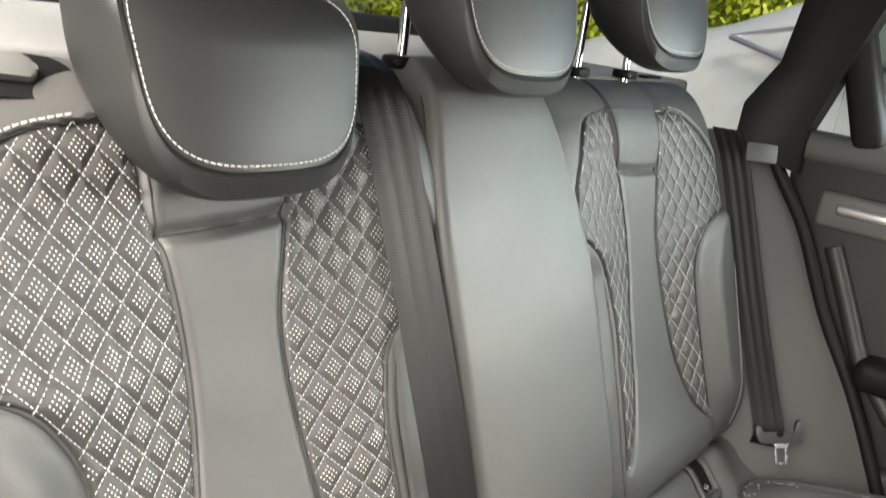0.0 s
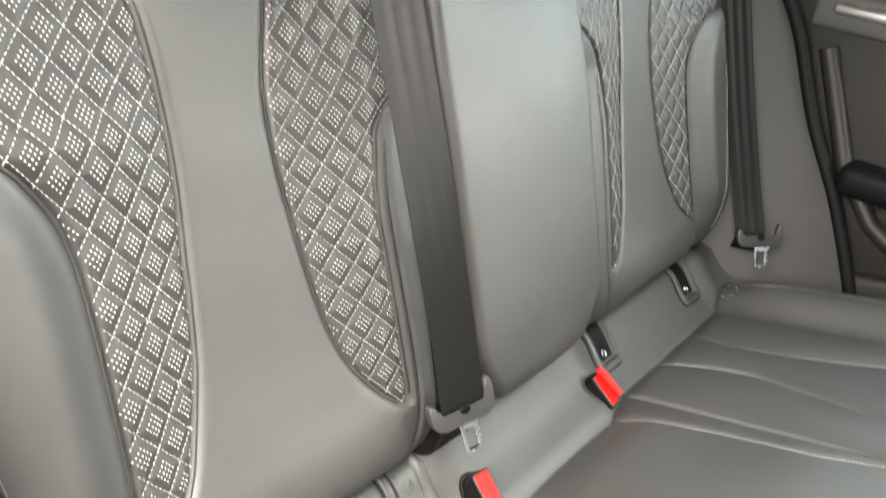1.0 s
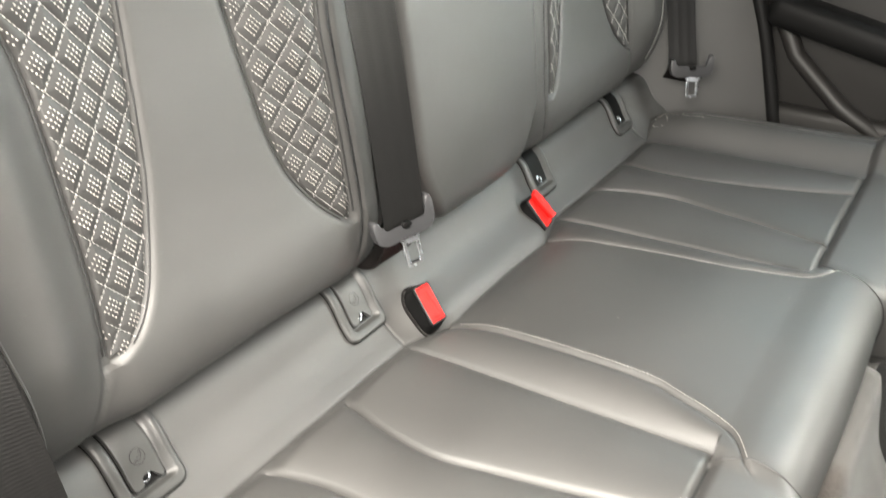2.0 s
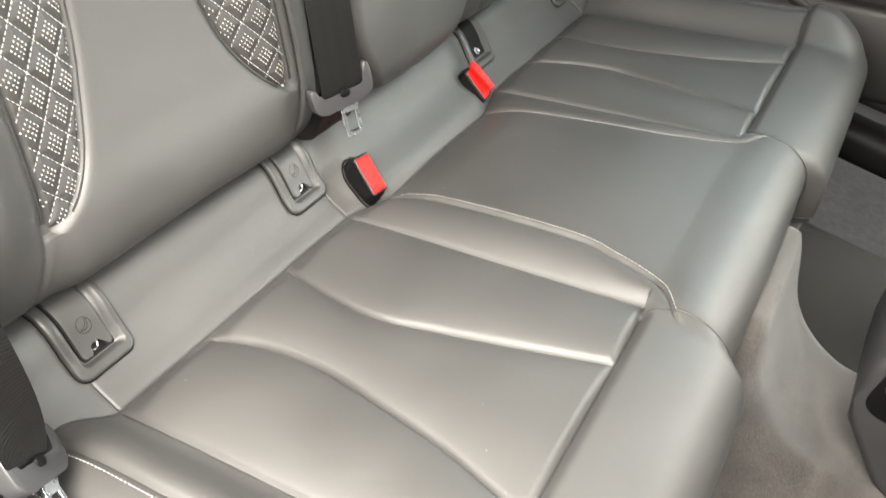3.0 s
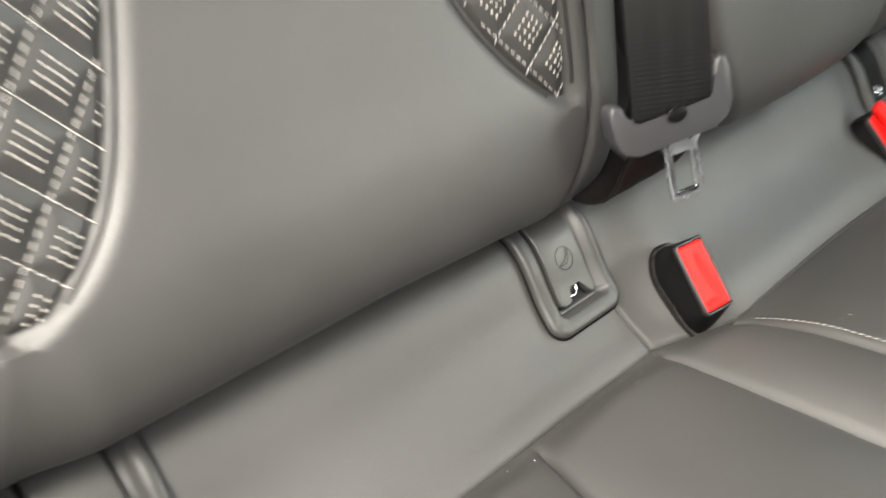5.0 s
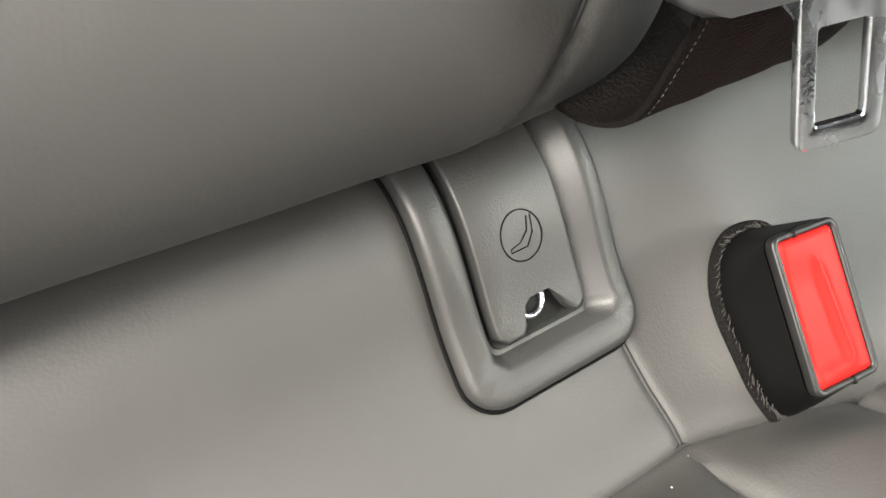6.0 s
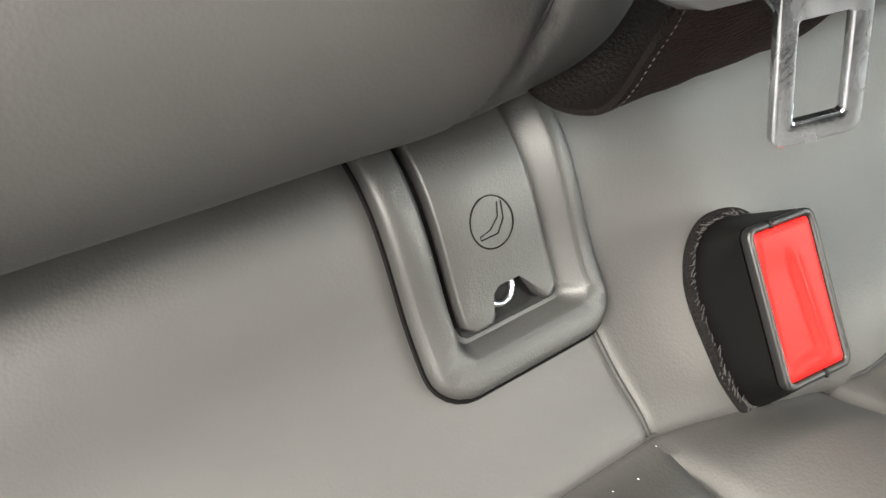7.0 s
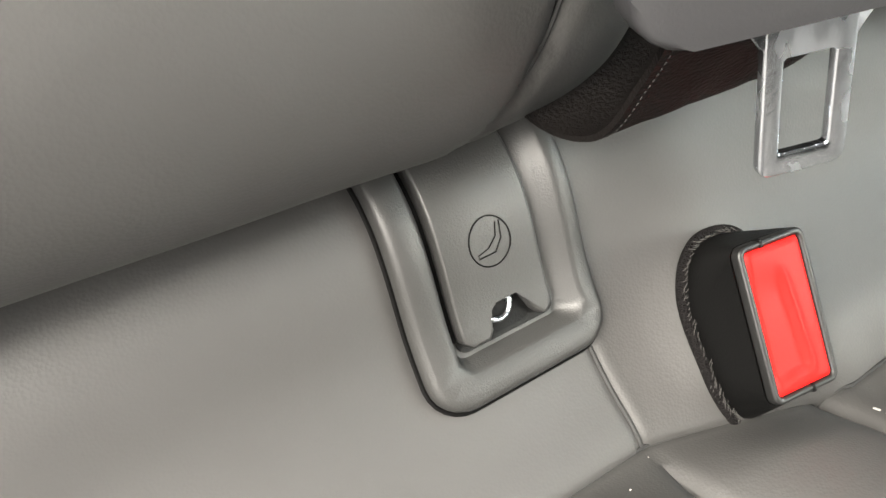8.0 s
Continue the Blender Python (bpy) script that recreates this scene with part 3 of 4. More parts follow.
def cushion_relief(s, y, v):
    """Padding over the cushion's smooth side view."""
    mid = curve_at(MID_SEAM, y) if y > -0.392 else 0.196
    front = v > 0.42
    rear = sstep(-0.030, -0.055, y)
    lift = curve_at(MID_RISE, y) if not front else 0.005 + 0.0102 * sstep(0.63, 0.54, v)
    if front:
        h = 0.0
    elif s < mid:
        h = lift + 0.004 * (1 - (s / mid) ** 2) + groove(s - mid, 0.007, 0.003)
    elif s < SEAM_IN and not front:
        t = (s - mid) / max(1e-4, SEAM_IN - mid)
        h = (lift - 0.002) * (1 - t) ** 0.9 + 0.007 * rear * math.sin(math.pi * t) ** 0.8 + groove(s - mid, 0.005, 0.005)
    elif s < SEAM_OUT and not front:
        fa, fb = curve_at(FLUTE_A, y), curve_at(FLUTE_B, y)
        h = 0.0
        for a, b in ((SEAM_IN, fa), (fa, fb), (fb, SEAM_OUT)):
            if a <= s <= b:
                t = (s - a) / (b - a)
                h = 0.0125 * max(0.0, math.sin(math.pi * t)) ** 0.52 + groove(s - a, 0.005, 0.0025) + groove(s - b, 0.005, 0.0025)
        h *= rear * (0.8 + 0.2 * sstep(-0.345, -0.28, y)) * sstep(FRONT - 0.0005, FRONT + 0.006, y) ** 0.5
    elif not front:
        up = 0.038 * sstep(SEAM_OUT, 0.562, s) * (0.55 + 0.45 * sstep(0.02, -0.10, y))
        h = up + 0.004 * math.sin(math.pi * min(1, (s - SEAM_OUT) / 0.06)) + groove(s - 0.568, 0.005, 0.003)
        h -= 0.120 * roll_off((s - 0.580) / 0.068)
    if front:
        block = 0.010 * sstep(0.4199, 0.436, v) ** 0.6
        side = 0.038 * sstep(SEAM_OUT, 0.562, s) * sstep(0.56, 0.44, v)
        over = sstep(0.204, 0.176, s)
        h = over * (lift + 0.004 * max(0.0, 1 - (s / mid) ** 2)) + (1 - over) * (block + side) + groove(s - mid, 0.006, 0.0035) * sstep(0.475, 0.455, v) - 0.120 * roll_off((s - 0.580) / 0.068)
    return h


def seam_shift(s):
    """How far the middle seat's rear joint lies before that of the outer seats."""
    return -0.0205 * min(1.0, max(0.0, (0.180 - s) / 0.072)) ** 1.1


def cushion_xyz(x, v):
    s = abs(x)
    y, z = curve_at(SIDE_Y, v), curve_at(SIDE_Z, v)
    dv = 0.004
    ty, tz = curve_at(SIDE_Y, v + dv) - curve_at(SIDE_Y, v - dv), curve_at(SIDE_Z, v + dv) - curve_at(SIDE_Z, v - dv)
    n = Vector((0, tz, -ty)).normalized()
    if n.z < 0 and v < 0.6:
        n = -n
    if v >= 0.6 and n.y > 0:
        n = -n
    p = Vector((x, y, z)) + n * cushion_relief(s, y, v)
    p.y += 0.024 * sstep(0.206, 0.178, s) * sstep(0.42, 0.54, v) + seam_shift(s) * (1 - sstep(0.0, 0.11, v))
    return p


COLUMNS = (34, 12, 34, 40, 34, 22, 24)


def seam_columns(y):
    """Distances from the car's middle of the cushion's columns, which follow its seams."""
    y = max(y, FRONT)
    mid = min(curve_at(MID_SEAM, y), SEAM_IN - 0.003)
    stops = [0.0, mid, SEAM_IN, curve_at(FLUTE_A, y), curve_at(FLUTE_B, y), SEAM_OUT, 0.568, 0.645]
    out = [0.0]
    for a, b, n in zip(stops, stops[1:], COLUMNS):
        for k in range(1, n + 1):
            t = k / n
            out.append(a + (b - a) * (0.45 * t + 0.55 * (0.5 - 0.5 * math.cos(math.pi * t))))
    return out


HALF_COLUMNS = sum(COLUMNS)
ROW_COLUMNS = {}


def cushion_point(u, v):
    k = round(u * 2 * HALF_COLUMNS) - HALF_COLUMNS
    if v not in ROW_COLUMNS:
        ROW_COLUMNS[v] = seam_columns(curve_at(SIDE_Y, v))
    return cushion_xyz(math.copysign(ROW_COLUMNS[v][abs(k)], k), v)


bench = thing("rear_bench_cushion", "grey leather rear bench cushion with fluted seats and pale stitching", "car seat")
HEM = 0.655
part("seat_cover", sheet(lambda u, v: cushion_point(u, v * HEM), 2 * HALF_COLUMNS, 260, (0, 0.02, -0.03)), LEATHER, bench)
part("base_skirt", sheet(lambda u, v: cushion_xyz(-0.640 + 1.28 * u, HEM - 0.01 + (1 - HEM + 0.01) * v) + Vector((0, 0.006, 0)), 160, 24, (0, 0.02, -0.01)), CARPET, bench, "grey-brown carpet face under the cushion")
for sgn in (-1, 1):
    run = [cushion_xyz(sgn * (0.1935 - 0.010 * sstep(0.42, 0.47, v)), v) for v in (0.425 + 0.20 * k / 60 for k in range(61))]
    part("block_seam", tube(run, 0.0011, 6), SEAM, bench, "dark joint between the seat's front roll and the middle seat")
hem_run = [cushion_xyz(-0.60 + 1.2 * k / 240, HEM - 0.004) for k in range(241)]
part("hem_seam", tube(hem_run, 0.0016, 6), SEAM, bench, "dark sewn hem under the front roll")


def cushion_at(x, y):
    lo, hi = 0.0, 0.6
    for _ in range(40):
        mid = (lo + hi) / 2
        if curve_at(SIDE_Y, mid) > y:
            lo = mid
        else:
            hi = mid
    return cushion_xyz(x, lo)


UPN = Vector((0, -0.26, 0.966))
seams = []
for sgn in (-1, 1):
    seams.append([(cushion_at(sgn * (curve_at(MID_SEAM, y) - 0.005), y), UPN) for y in (-0.045 - 0.343 * k / 150 for k in range(151))])
    for out in (0.606, 0.613):
        seams.append([(cushion_at(sgn * out, y), Vector((sgn * 0.8, -0.1, 0.6)).normalized()) for y in (-0.03 - 0.33 * k / 150 for k in range(151))])
    seams.append([(cushion_at(sgn * 0.574, y), Vector((sgn * 0.4, -0.2, 0.9)).normalized()) for y in (-0.02 - 0.36 * k / 150 for k in range(151))])
mesh_part("seam_stitching", *dashes(seams, 0.0042, 0.0024, 0.00042, 0.0004), THREAD, bench, "pale contrast stitching", "stuff")

for sgn in (-1, 1):
    run = [cushion_at(sgn * (curve_at(MID_SEAM, y) + 0.0005), y) for y in (-0.036 - 0.350 * k / 150 for k in range(151))]
    part("cushion_seam", tube([p + Vector((0, 0, 0.0002)) for p in run], 0.0008, 6), SEAM, bench, "dark seam beside the stitching")
    run = [cushion_at(sgn * (SEAM_IN + 0.004 + (SEAM_OUT - SEAM_IN - 0.006) * k / 120), FRONT) for k in range(121)]
    part("front_seam", tube([p + Vector((0, -0.0004, 0.0004)) for p in run], 0.0009, 6), SEAM, bench, "dark seam before the front roll")
    run = [cushion_at(sgn * SEAM_OUT, y) for y in (-0.036 - 0.320 * k / 150 for k in range(151))]
    part("bolster_seam", tube(run, 0.0008, 6), SEAM, bench, "dark seam of the side bolster")

# ---- panel between cushion and backrests ----
STRIP = [(0.0, -0.0325, 0.306), (0.05, -0.0310, 0.3145), (0.25, -0.012, 0.3225), (0.40, 0.004, 0.3310), (0.55, 0.018, 0.3425), (0.70, 0.032, 0.3590), (0.80, 0.0415, 0.3672), (0.90, 0.054, 0.3715), (1.0, 0.085, 0.3735)]
STRIP_Y, STRIP_Z = [(r[0], r[1]) for r in STRIP], [(r[0], r[2]) for r in STRIP]
SN = Vector((0, -0.55, 0.835)).normalized()


def strip_relief(x, v):
    s = abs(x)
    h = groove(s - 0.181, 0.0035, 0.0010) * sstep(0.62, 0.3, v) + groove(s - 0.507, 0.004, 0.0012)
    h += 0.011 * sstep(0.176, 0.128, s) * sstep(0.0, 0.25, v) * (1 - 0.5 * sstep(0.45, 1.0, v))
    h += 0.010 * sstep(0.503, 0.56, s) * sstep(0.0, 0.3, v)
    return h


APRON_X = sorted([-0.63 + 1.26 * k / 180 for k in range(181)] + [sgn * c + d * e for sgn in (-1, 1) for c in (0.181, 0.507) for d in (-1, 1) for e in (0.0003, 0.0008, 0.0014, 0.0021, 0.003, 0.0042, 0.0056)])


def apron_point(u, v):
    x = APRON_X[round(u * (len(APRON_X) - 1))]
    return strip_point((x + 0.63) / 1.26, v)


def strip_point(u, v):
    x = -0.63 + 1.26 * u
    p = Vector((x, curve_at(STRIP_Y, v), curve_at(STRIP_Z, v))) + SN * strip_relief(x, v)
    p.y += seam_shift(abs(x)) * (1 - sstep(0.0, 0.5, v))
    return p


apron = part("rear_apron", sheet(apron_point, len(APRON_X) - 1, 50, (0, 0.02, -0.05)), LEATHER, bench, "smooth grey leather apron behind the cushion")


for sgn in (-1, 1):
    for sx, top in ((0.181, 0.60), (0.507, 0.95)):
        run = [strip_point((sgn * sx + 0.63) / 1.26, 0.02 + (top - 0.02) * k / 60) for k in range(61)]
        part("apron_seam", tube([p + SN * 0.0003 for p in run], 0.0007, 6), SEAM, bench, "fine dark seam in the apron")
rear_edge = [cushion_point(k / (2 * HALF_COLUMNS), 0.0) + Vector((0, 0.0006, 0.0004)) for k in range(24, 2 * HALF_COLUMNS - 23)]
part("rear_seam", tube(rear_edge, 0.0009, 6), SEAM, bench, "dark joint between cushion and apron")


def strip_arc():
    """The apron's side view as rows of (length up the slope from y = 0, y, z)."""
    pts = [(curve_at(STRIP_Y, k / 200), curve_at(STRIP_Z, k / 200)) for k in range(201)]
    lens = [0.0]
    for p, q in zip(pts, pts[1:]):
        lens.append(lens[-1] + math.hypot(q[0] - p[0], q[1] - p[1]))
    zero = next(ln for ln, p in zip(lens, pts) if p[0] >= 0.0)
    return [(ln - zero, p[0], p[1]) for ln, p in zip(lens, pts)]


ARC = strip_arc()


def bent(bm):
    """Bends flat work (x across, y up the slope, z out) onto the apron."""
    for v in bm.verts:
        w = v.co.y
        k = min(len(ARC) - 2, max(0, next((i for i, r in enumerate(ARC) if r[0] > w), len(ARC) - 1) - 1))
        a, b = ARC[k], ARC[k + 1]
        t = (w - a[0]) / (b[0] - a[0])
        i, j = ARC[max(0, k - 6)], ARC[min(len(ARC) - 1, k + 7)]
        d = Vector((0, j[1] - i[1], j[2] - i[2])).normalized()
        n = Vector((0, -d.z, d.y))
        v.co = Vector((v.co.x, a[1] + (b[1] - a[1]) * t, a[2] + (b[2] - a[2]) * t)) + n * v.co.z
    return bm


# ---- child-seat anchor covers ----
def fine(bm):
    """Cuts long work across into short lengths, so that it can bend."""
    bmesh.ops.triangulate(bm, faces=bm.faces[:], ngon_method="EAR_CLIP")
    for k in range(1, 24):
        y = 0.004 * k
        geom = bm.verts[:] + bm.edges[:] + bm.faces[:]
        bmesh.ops.bisect_plane(bm, geom=geom, dist=1e-6, plane_co=(0, y, 0), plane_no=(0, 1, 0))
    return bm


def densified(outline, step):
    """A closed outline with points no further apart than step."""
    out = []
    for (x0, y0), (x1, y1) in zip(outline, outline[1:] + outline[:1]):
        n = max(1, math.ceil(math.hypot(x1 - x0, y1 - y0) / step))
        out += [(x0 + (x1 - x0) * k / n, y0 + (y1 - y0) * k / n) for k in range(n)]
    return out


def stepped_ring(rows):
    """A dished plate: rounded outlines (left, right, low, high, radius, height) joined in turn, the last one filled."""
    bm = bmesh.new()
    rings = [[bm.verts.new((x, y, z)) for x, y in rounded(r - l, h - w, rad, 6, (l + r) / 2, (w + h) / 2)] for l, r, w, h, rad, z in rows]
    for p, q in zip(rings, rings[1:]):
        for k in range(len(p)):
            bm.faces.new((p[k - 1], p[k], q[k], q[k - 1]))
    bm.faces.new(rings[-1])
    bm.faces.new(rings[0][::-1])
    return bm


def anchor_cover(label, flap_shut):
    t = thing("child_seat_anchor_cover", label, "anchor cover", "child-seat anchor covers")
    rows = [(-0.030, 0.030, -0.0015, 0.0925, 0.011, -0.003), (-0.030, 0.030, -0.0015, 0.0925, 0.011, 0.0036), (-0.0292, 0.0292, -0.0007, 0.0917, 0.0104, 0.0051), (-0.0278, 0.0278, 0.0007, 0.0905, 0.0095, 0.0059), (-0.0212, 0.0240, 0.0075, 0.0905, 0.006, 0.0060), (-0.0198, 0.0226, 0.0087, 0.0902, 0.005, 0.0053), (-0.0178, 0.0172, 0.0118, 0.0900, 0.003, 0.0004)]
    part("frame", bent(fine(stepped_ring(rows))), COVER, t)
    # thin black sheet in the dish paints the shade of a deeper hole
    part("recess", bent(fine(prism(rounded(0.017, 0.018, 0.004, 6, 0, 0.0235) if flap_shut else rounded(0.033, 0.072, 0.004, 6, 0, 0.0510), 0.0010, 0, Matrix.Translation((0, 0, 0.0004))))), BLACK, t, "black sheet for the shade in the hole behind the flap")
    if flap_shut:
        # the tray's dark colour stands for the shade below the flap
        part("tray", bent(fine(prism(rounded(0.0330, 0.0150, 0.003, 6, -0.0003, 0.0205), 0.0004, 0, Matrix.Translation((0, 0, 0.0004))))), TRIM_DARK, t, "floor under the flap, coloured dark for its shade")
    # black tube draws the contact shadow where frame meets leather
    lip = [(x, y, 0.0009) for x, y in densified(rounded(0.0608, 0.0948, 0.0113, 6, 0, 0.0455), 0.003)]
    part("frame_contact_shade", bent(tube(lip, 0.0008, 6, True)), BLACK, t, "black line for the contact shade round the frame")
    if flap_shut:
        w, e, y0, y1 = 0.0166, 0.0138, 0.0146, 0.089
        flap = [(-w, y1), (-w, y0 + 0.0025), (-w + 0.0025, y0), (-0.0085, y0), (-0.0068, y0 + 0.0022), (-0.0070, y0 + 0.0086), (-0.0042, y0 + 0.0108), (0.0036, y0 + 0.0108), (0.0052, y0 + 0.0086), (0.0078, y0 + 0.0022), (0.0096, y0), (e - 0.0025, y0), (e, y0 + 0.0025), (e, y1)]
        fl = part("flap", bent(fine(prism(flap, 0.0054, 0.0011, Matrix.Translation((0, 0, 0.0004)), 3))), COVER, t)
        # black strips paint the shade in the gaps left and right of the flap
        for gx, gw in ((-0.0172, 0.0012), (0.0148, 0.0012)):
            part("flap_gap_shade", bent(fine(prism(rounded(gw, 0.070, 0.0006, 3, gx, 0.0520), 0.0006, 0, Matrix.Translation((0, 0, 0.0004))))), BLACK, t, "black strip for the shade in the gap beside the flap")
        circle = [(-0.0012 + 0.0066 * math.cos(a), 0.0412 + 0.0066 * math.sin(a), 0.0059) for a in (2 * math.pi * k / 40 for k in range(40))]
        part("symbol_ring", bent(tube(circle, 0.00022, 5, True)), BLACK, fl, "thin embossed circle")
        mark = [(0.0030, 0.0456, 0.0059), (0.0024, 0.0412, 0.0059), (-0.0002, 0.0380, 0.0059), (-0.0056, 0.0379, 0.0059), (-0.0056, 0.0389, 0.0059), (-0.0022, 0.0396, 0.0059), (0.0008, 0.0420, 0.0059), (0.0018, 0.0455, 0.0059)]
        part("symbol_line", bent(tube(mark, 0.0002, 5)), BLACK, fl, "embossed seat-shaped line")
    hook = [(-0.0022 + 0.0046 * math.cos(a), 0.0225 + 0.0046 * math.sin(a), 0.0020) for a in (2 * math.pi * k / 24 for k in range(24))]
    part("anchor_loop", bent(tube(hook, 0.0009, 8, True)), STEEL, t, "bright steel anchor loop")
    return t


shut = anchor_cover("grey plastic child-seat anchor cover with shut flap, in the leather apron", True)
shut.location = (-0.2045, 0, 0)
copy_thing(shut, Matrix.Translation((-0.4845, 0, 0)))
gap = anchor_cover("grey plastic child-seat anchor frame standing open, in the leather apron", False)
gap.location = (0.2035, 0, 0)
copy_thing(gap, Matrix.Translation((0.4835, 0, 0)))


# ---- belt buckles ----
def button_face(u, v):
    x, y = 2 * u - 1, 2 * v - 1
    rim = 0.0008 * (max(0.0, abs(x) - 0.88) / 0.12) ** 2 + 0.0008 * (max(0.0, abs(y) - 0.94) / 0.06) ** 2
    ridge = math.exp(-((x - 0.22 + 0.18 * y) / 0.16) ** 2) * sstep(-0.92, -0.70, y) * sstep(0.75, 0.45, y)
    heel = math.exp(-((y + 0.80) / 0.07) ** 2) * sstep(-0.7, -0.3, x) * sstep(0.5, 0.2, x)
    dip = 0.0022 * sstep(0.30, -0.05, x - 0.18 * y * -1) * sstep(-0.86, -0.70, y) * sstep(0.9, 0.3, y)
    return Vector((0.0101 * x, 0.0209 * y, 0.0008 - 0.45 * dip + 0.0007 * ridge + 0.0006 * heel - rim))


def pocket_rim(k, grow=0.0):
    """Mouth of the pocket in the apron, from k = 0 to 1 round it."""
    a = 2 * math.pi * k
    c, n = math.cos(a), math.sin(a)
    return 0.0005 + (0.0168 + grow) * abs(c) ** 0.8 * math.copysign(1, c), -0.0050 + (0.0295 + grow) * abs(n) ** 0.85 * math.copysign(1, n)


def housing_body(top, mouth):
    """A body that swells from the button's rim to the pocket's mouth."""
    bm = bmesh.new()
    rings = []
    for w, z in ((0.0, -0.0034), (0.02, -0.0022), (0.10, -0.0040), (0.34, -0.0090), (0.66, -0.0160), (0.92, -0.0220), (1.0, -0.0270), (1.0, -0.034)):
        grow = 0.9 if w == 0 else 1.0
        rings.append([bm.verts.new((grow * (p[0] + (q[0] - p[0]) * w), grow * (p[1] + (q[1] - p[1]) * w), z)) for p, q in zip(top, mouth)])
    for p, q in zip(rings, rings[1:]):
        for k in range(len(p)):
            bm.faces.new((p[k - 1], p[k], q[k], q[k - 1]))
    bm.faces.new(rings[0][::-1])
    bm.faces.new(rings[-1])
    return bm


def buckle(label, open_flap):
    t = thing("belt_buckle", label, "seat belt buckle", "belt buckles")
    top = rounded(0.0255, 0.0465, 0.0034, 6, -0.0004, 0)
    mouth = [pocket_rim(k / len(top)) for k in range(len(top))]
    part("housing", housing_body(top, mouth), BLACK, t, "black plastic buckle housing")
    part("rim", ring_prism(rounded(0.0252, 0.0462, 0.0032), rounded(0.0206, 0.0422, 0.0014), 0.0030, 0.0009, Matrix.Translation((0, 0, -0.0022))), HOUSING, t)
    for gx, gy in ((-0.004, 0.0222), (0.002, -0.0222)):
        part("rim_joint", box(0.0009, 0.0024, 0.0034, 0.0002, (gx, gy, -0.0006)), BLACK, t, "dark joint across the rim")
    part("button", sheet(button_face, 24, 40, (0, 0, -0.004)), RED, t, "bright red release button")
    cuff = [(x, y, -0.0236 + 0.0042 * sstep(0.012, -0.016, y) * sstep(-0.044, -0.022, y)) for x, y in (pocket_rim(k / 60, 0.0010) for k in range(60))]
    part("pocket_edge", tube(cuff, 0.0017, 8, True), FRAY, t, "fraying felt edge of the buckle pocket")
    rnd, fibres = random.Random(3), []
    for k in range(190):
        c, r = k / 190 + rnd.uniform(-0.002, 0.002), rnd.uniform(-0.0004, 0.0014)
        (x0, y0), (x1, y1) = pocket_rim(c, r), pocket_rim(c + rnd.uniform(0.006, 0.014), r + rnd.uniform(0.0004, 0.0014))
        z = -0.0219 + 0.0042 * sstep(0.012, -0.016, y0) * sstep(-0.044, -0.022, y0) + rnd.uniform(-0.0004, 0.0002)
        fibres.append([((x0, y0, z), (0, 0, 1)), ((x1, y1, z - 0.0006), (0, 0, 1))])
    mesh_part("frayed_threads", *dashes(fibres, 0.0024, 0.0023, 0.00013), FIBRE, t, "loose grey threads of the pocket edge", "stuff")
    if open_flap:
        wing = [(0.000, 0.0255), (0.0085, 0.0285), (0.0135, 0.0120), (0.0105, 0.0090), (0.0110, 0.0040), (0.0140, 0.0020), (0.0140, -0.0030), (0.0115, -0.0050), (0.0135, -0.0130), (0.0170, -0.0165), (0.0050, -0.0160)]
        part("second_button", prism(softened(wing, 0.0016), 0.0060, 0.0012, pose(-0.001, 0.0, 0.0015, 0, -14, 0)), RED, t, "tilted bright red release button with a notched edge")
    return t


def face_frame(x):
    return frame_of((x, -0.0292, 0.3485), (1, math.copysign(0.12, x), 0), (0, 0.034, 0.0262))


def frame_of(centre, across, up):
    a = Vector(across).normalized()
    n = a.cross(Vector(up)).normalized()
    u = n.cross(a)
    m = Matrix((a, u, n)).transposed().to_4x4()
    m.translation = Vector(centre)
    return m


b1 = buckle("black seat belt buckle with a red release button", False)
b1.matrix_world = face_frame(-0.1375)
b2 = buckle("black seat belt buckle with a tilted double red button", True)
b2.matrix_world = face_frame(0.1375) @ Matrix.Translation((-0.003, 0.001, -0.009))


# ---- seat belts ----
def ribbon(points, width, thick):
    """A belt along rows of (centre, direction across)."""
    bm = bmesh.new()
    rows = []
    n = len(points)
    for k, (c, a) in enumerate(points):
        c, a = Vector(c), Vector(a).normalized()
        d = (Vector(points[min(n - 1, k + 1)][0]) - Vector(points[max(0, k - 1)][0])).normalized()
        nr = d.cross(a).normalized()
        wave = 0.00016 + 0.00030 * sstep(0.45, 0.75, c.z)
        rows.append([bm.verts.new(c + a * width * (i / 12 - 0.5) + nr * (thick * 0.5 + wave * (math.sin(i * 1.7 + 0.4) + 0.6 * math.sin(i * 2.9 + 1.0)))) for i in range(13)] + [bm.verts.new(c + a * width * (i / 12 - 0.5) - nr * thick * 0.5) for i in range(12, -1, -1)])
    for p, q in zip(rows, rows[1:]):
        for k in range(26):
            bm.faces.new((p[k - 1], p[k], q[k], q[k - 1]))
    bm.faces.new(rows[0][::-1])
    bm.faces.new(rows[-1])
    return bm


def spline(rows, n):
    """Points along smooth rows of numbers."""
    keys = [[(k, r[c]) for k, r in enumerate(rows)] for c in range(len(rows[0]))]
    return [[curve_value(key, (len(rows) - 1) * i / n) for key in keys] for i in range(n + 1)]


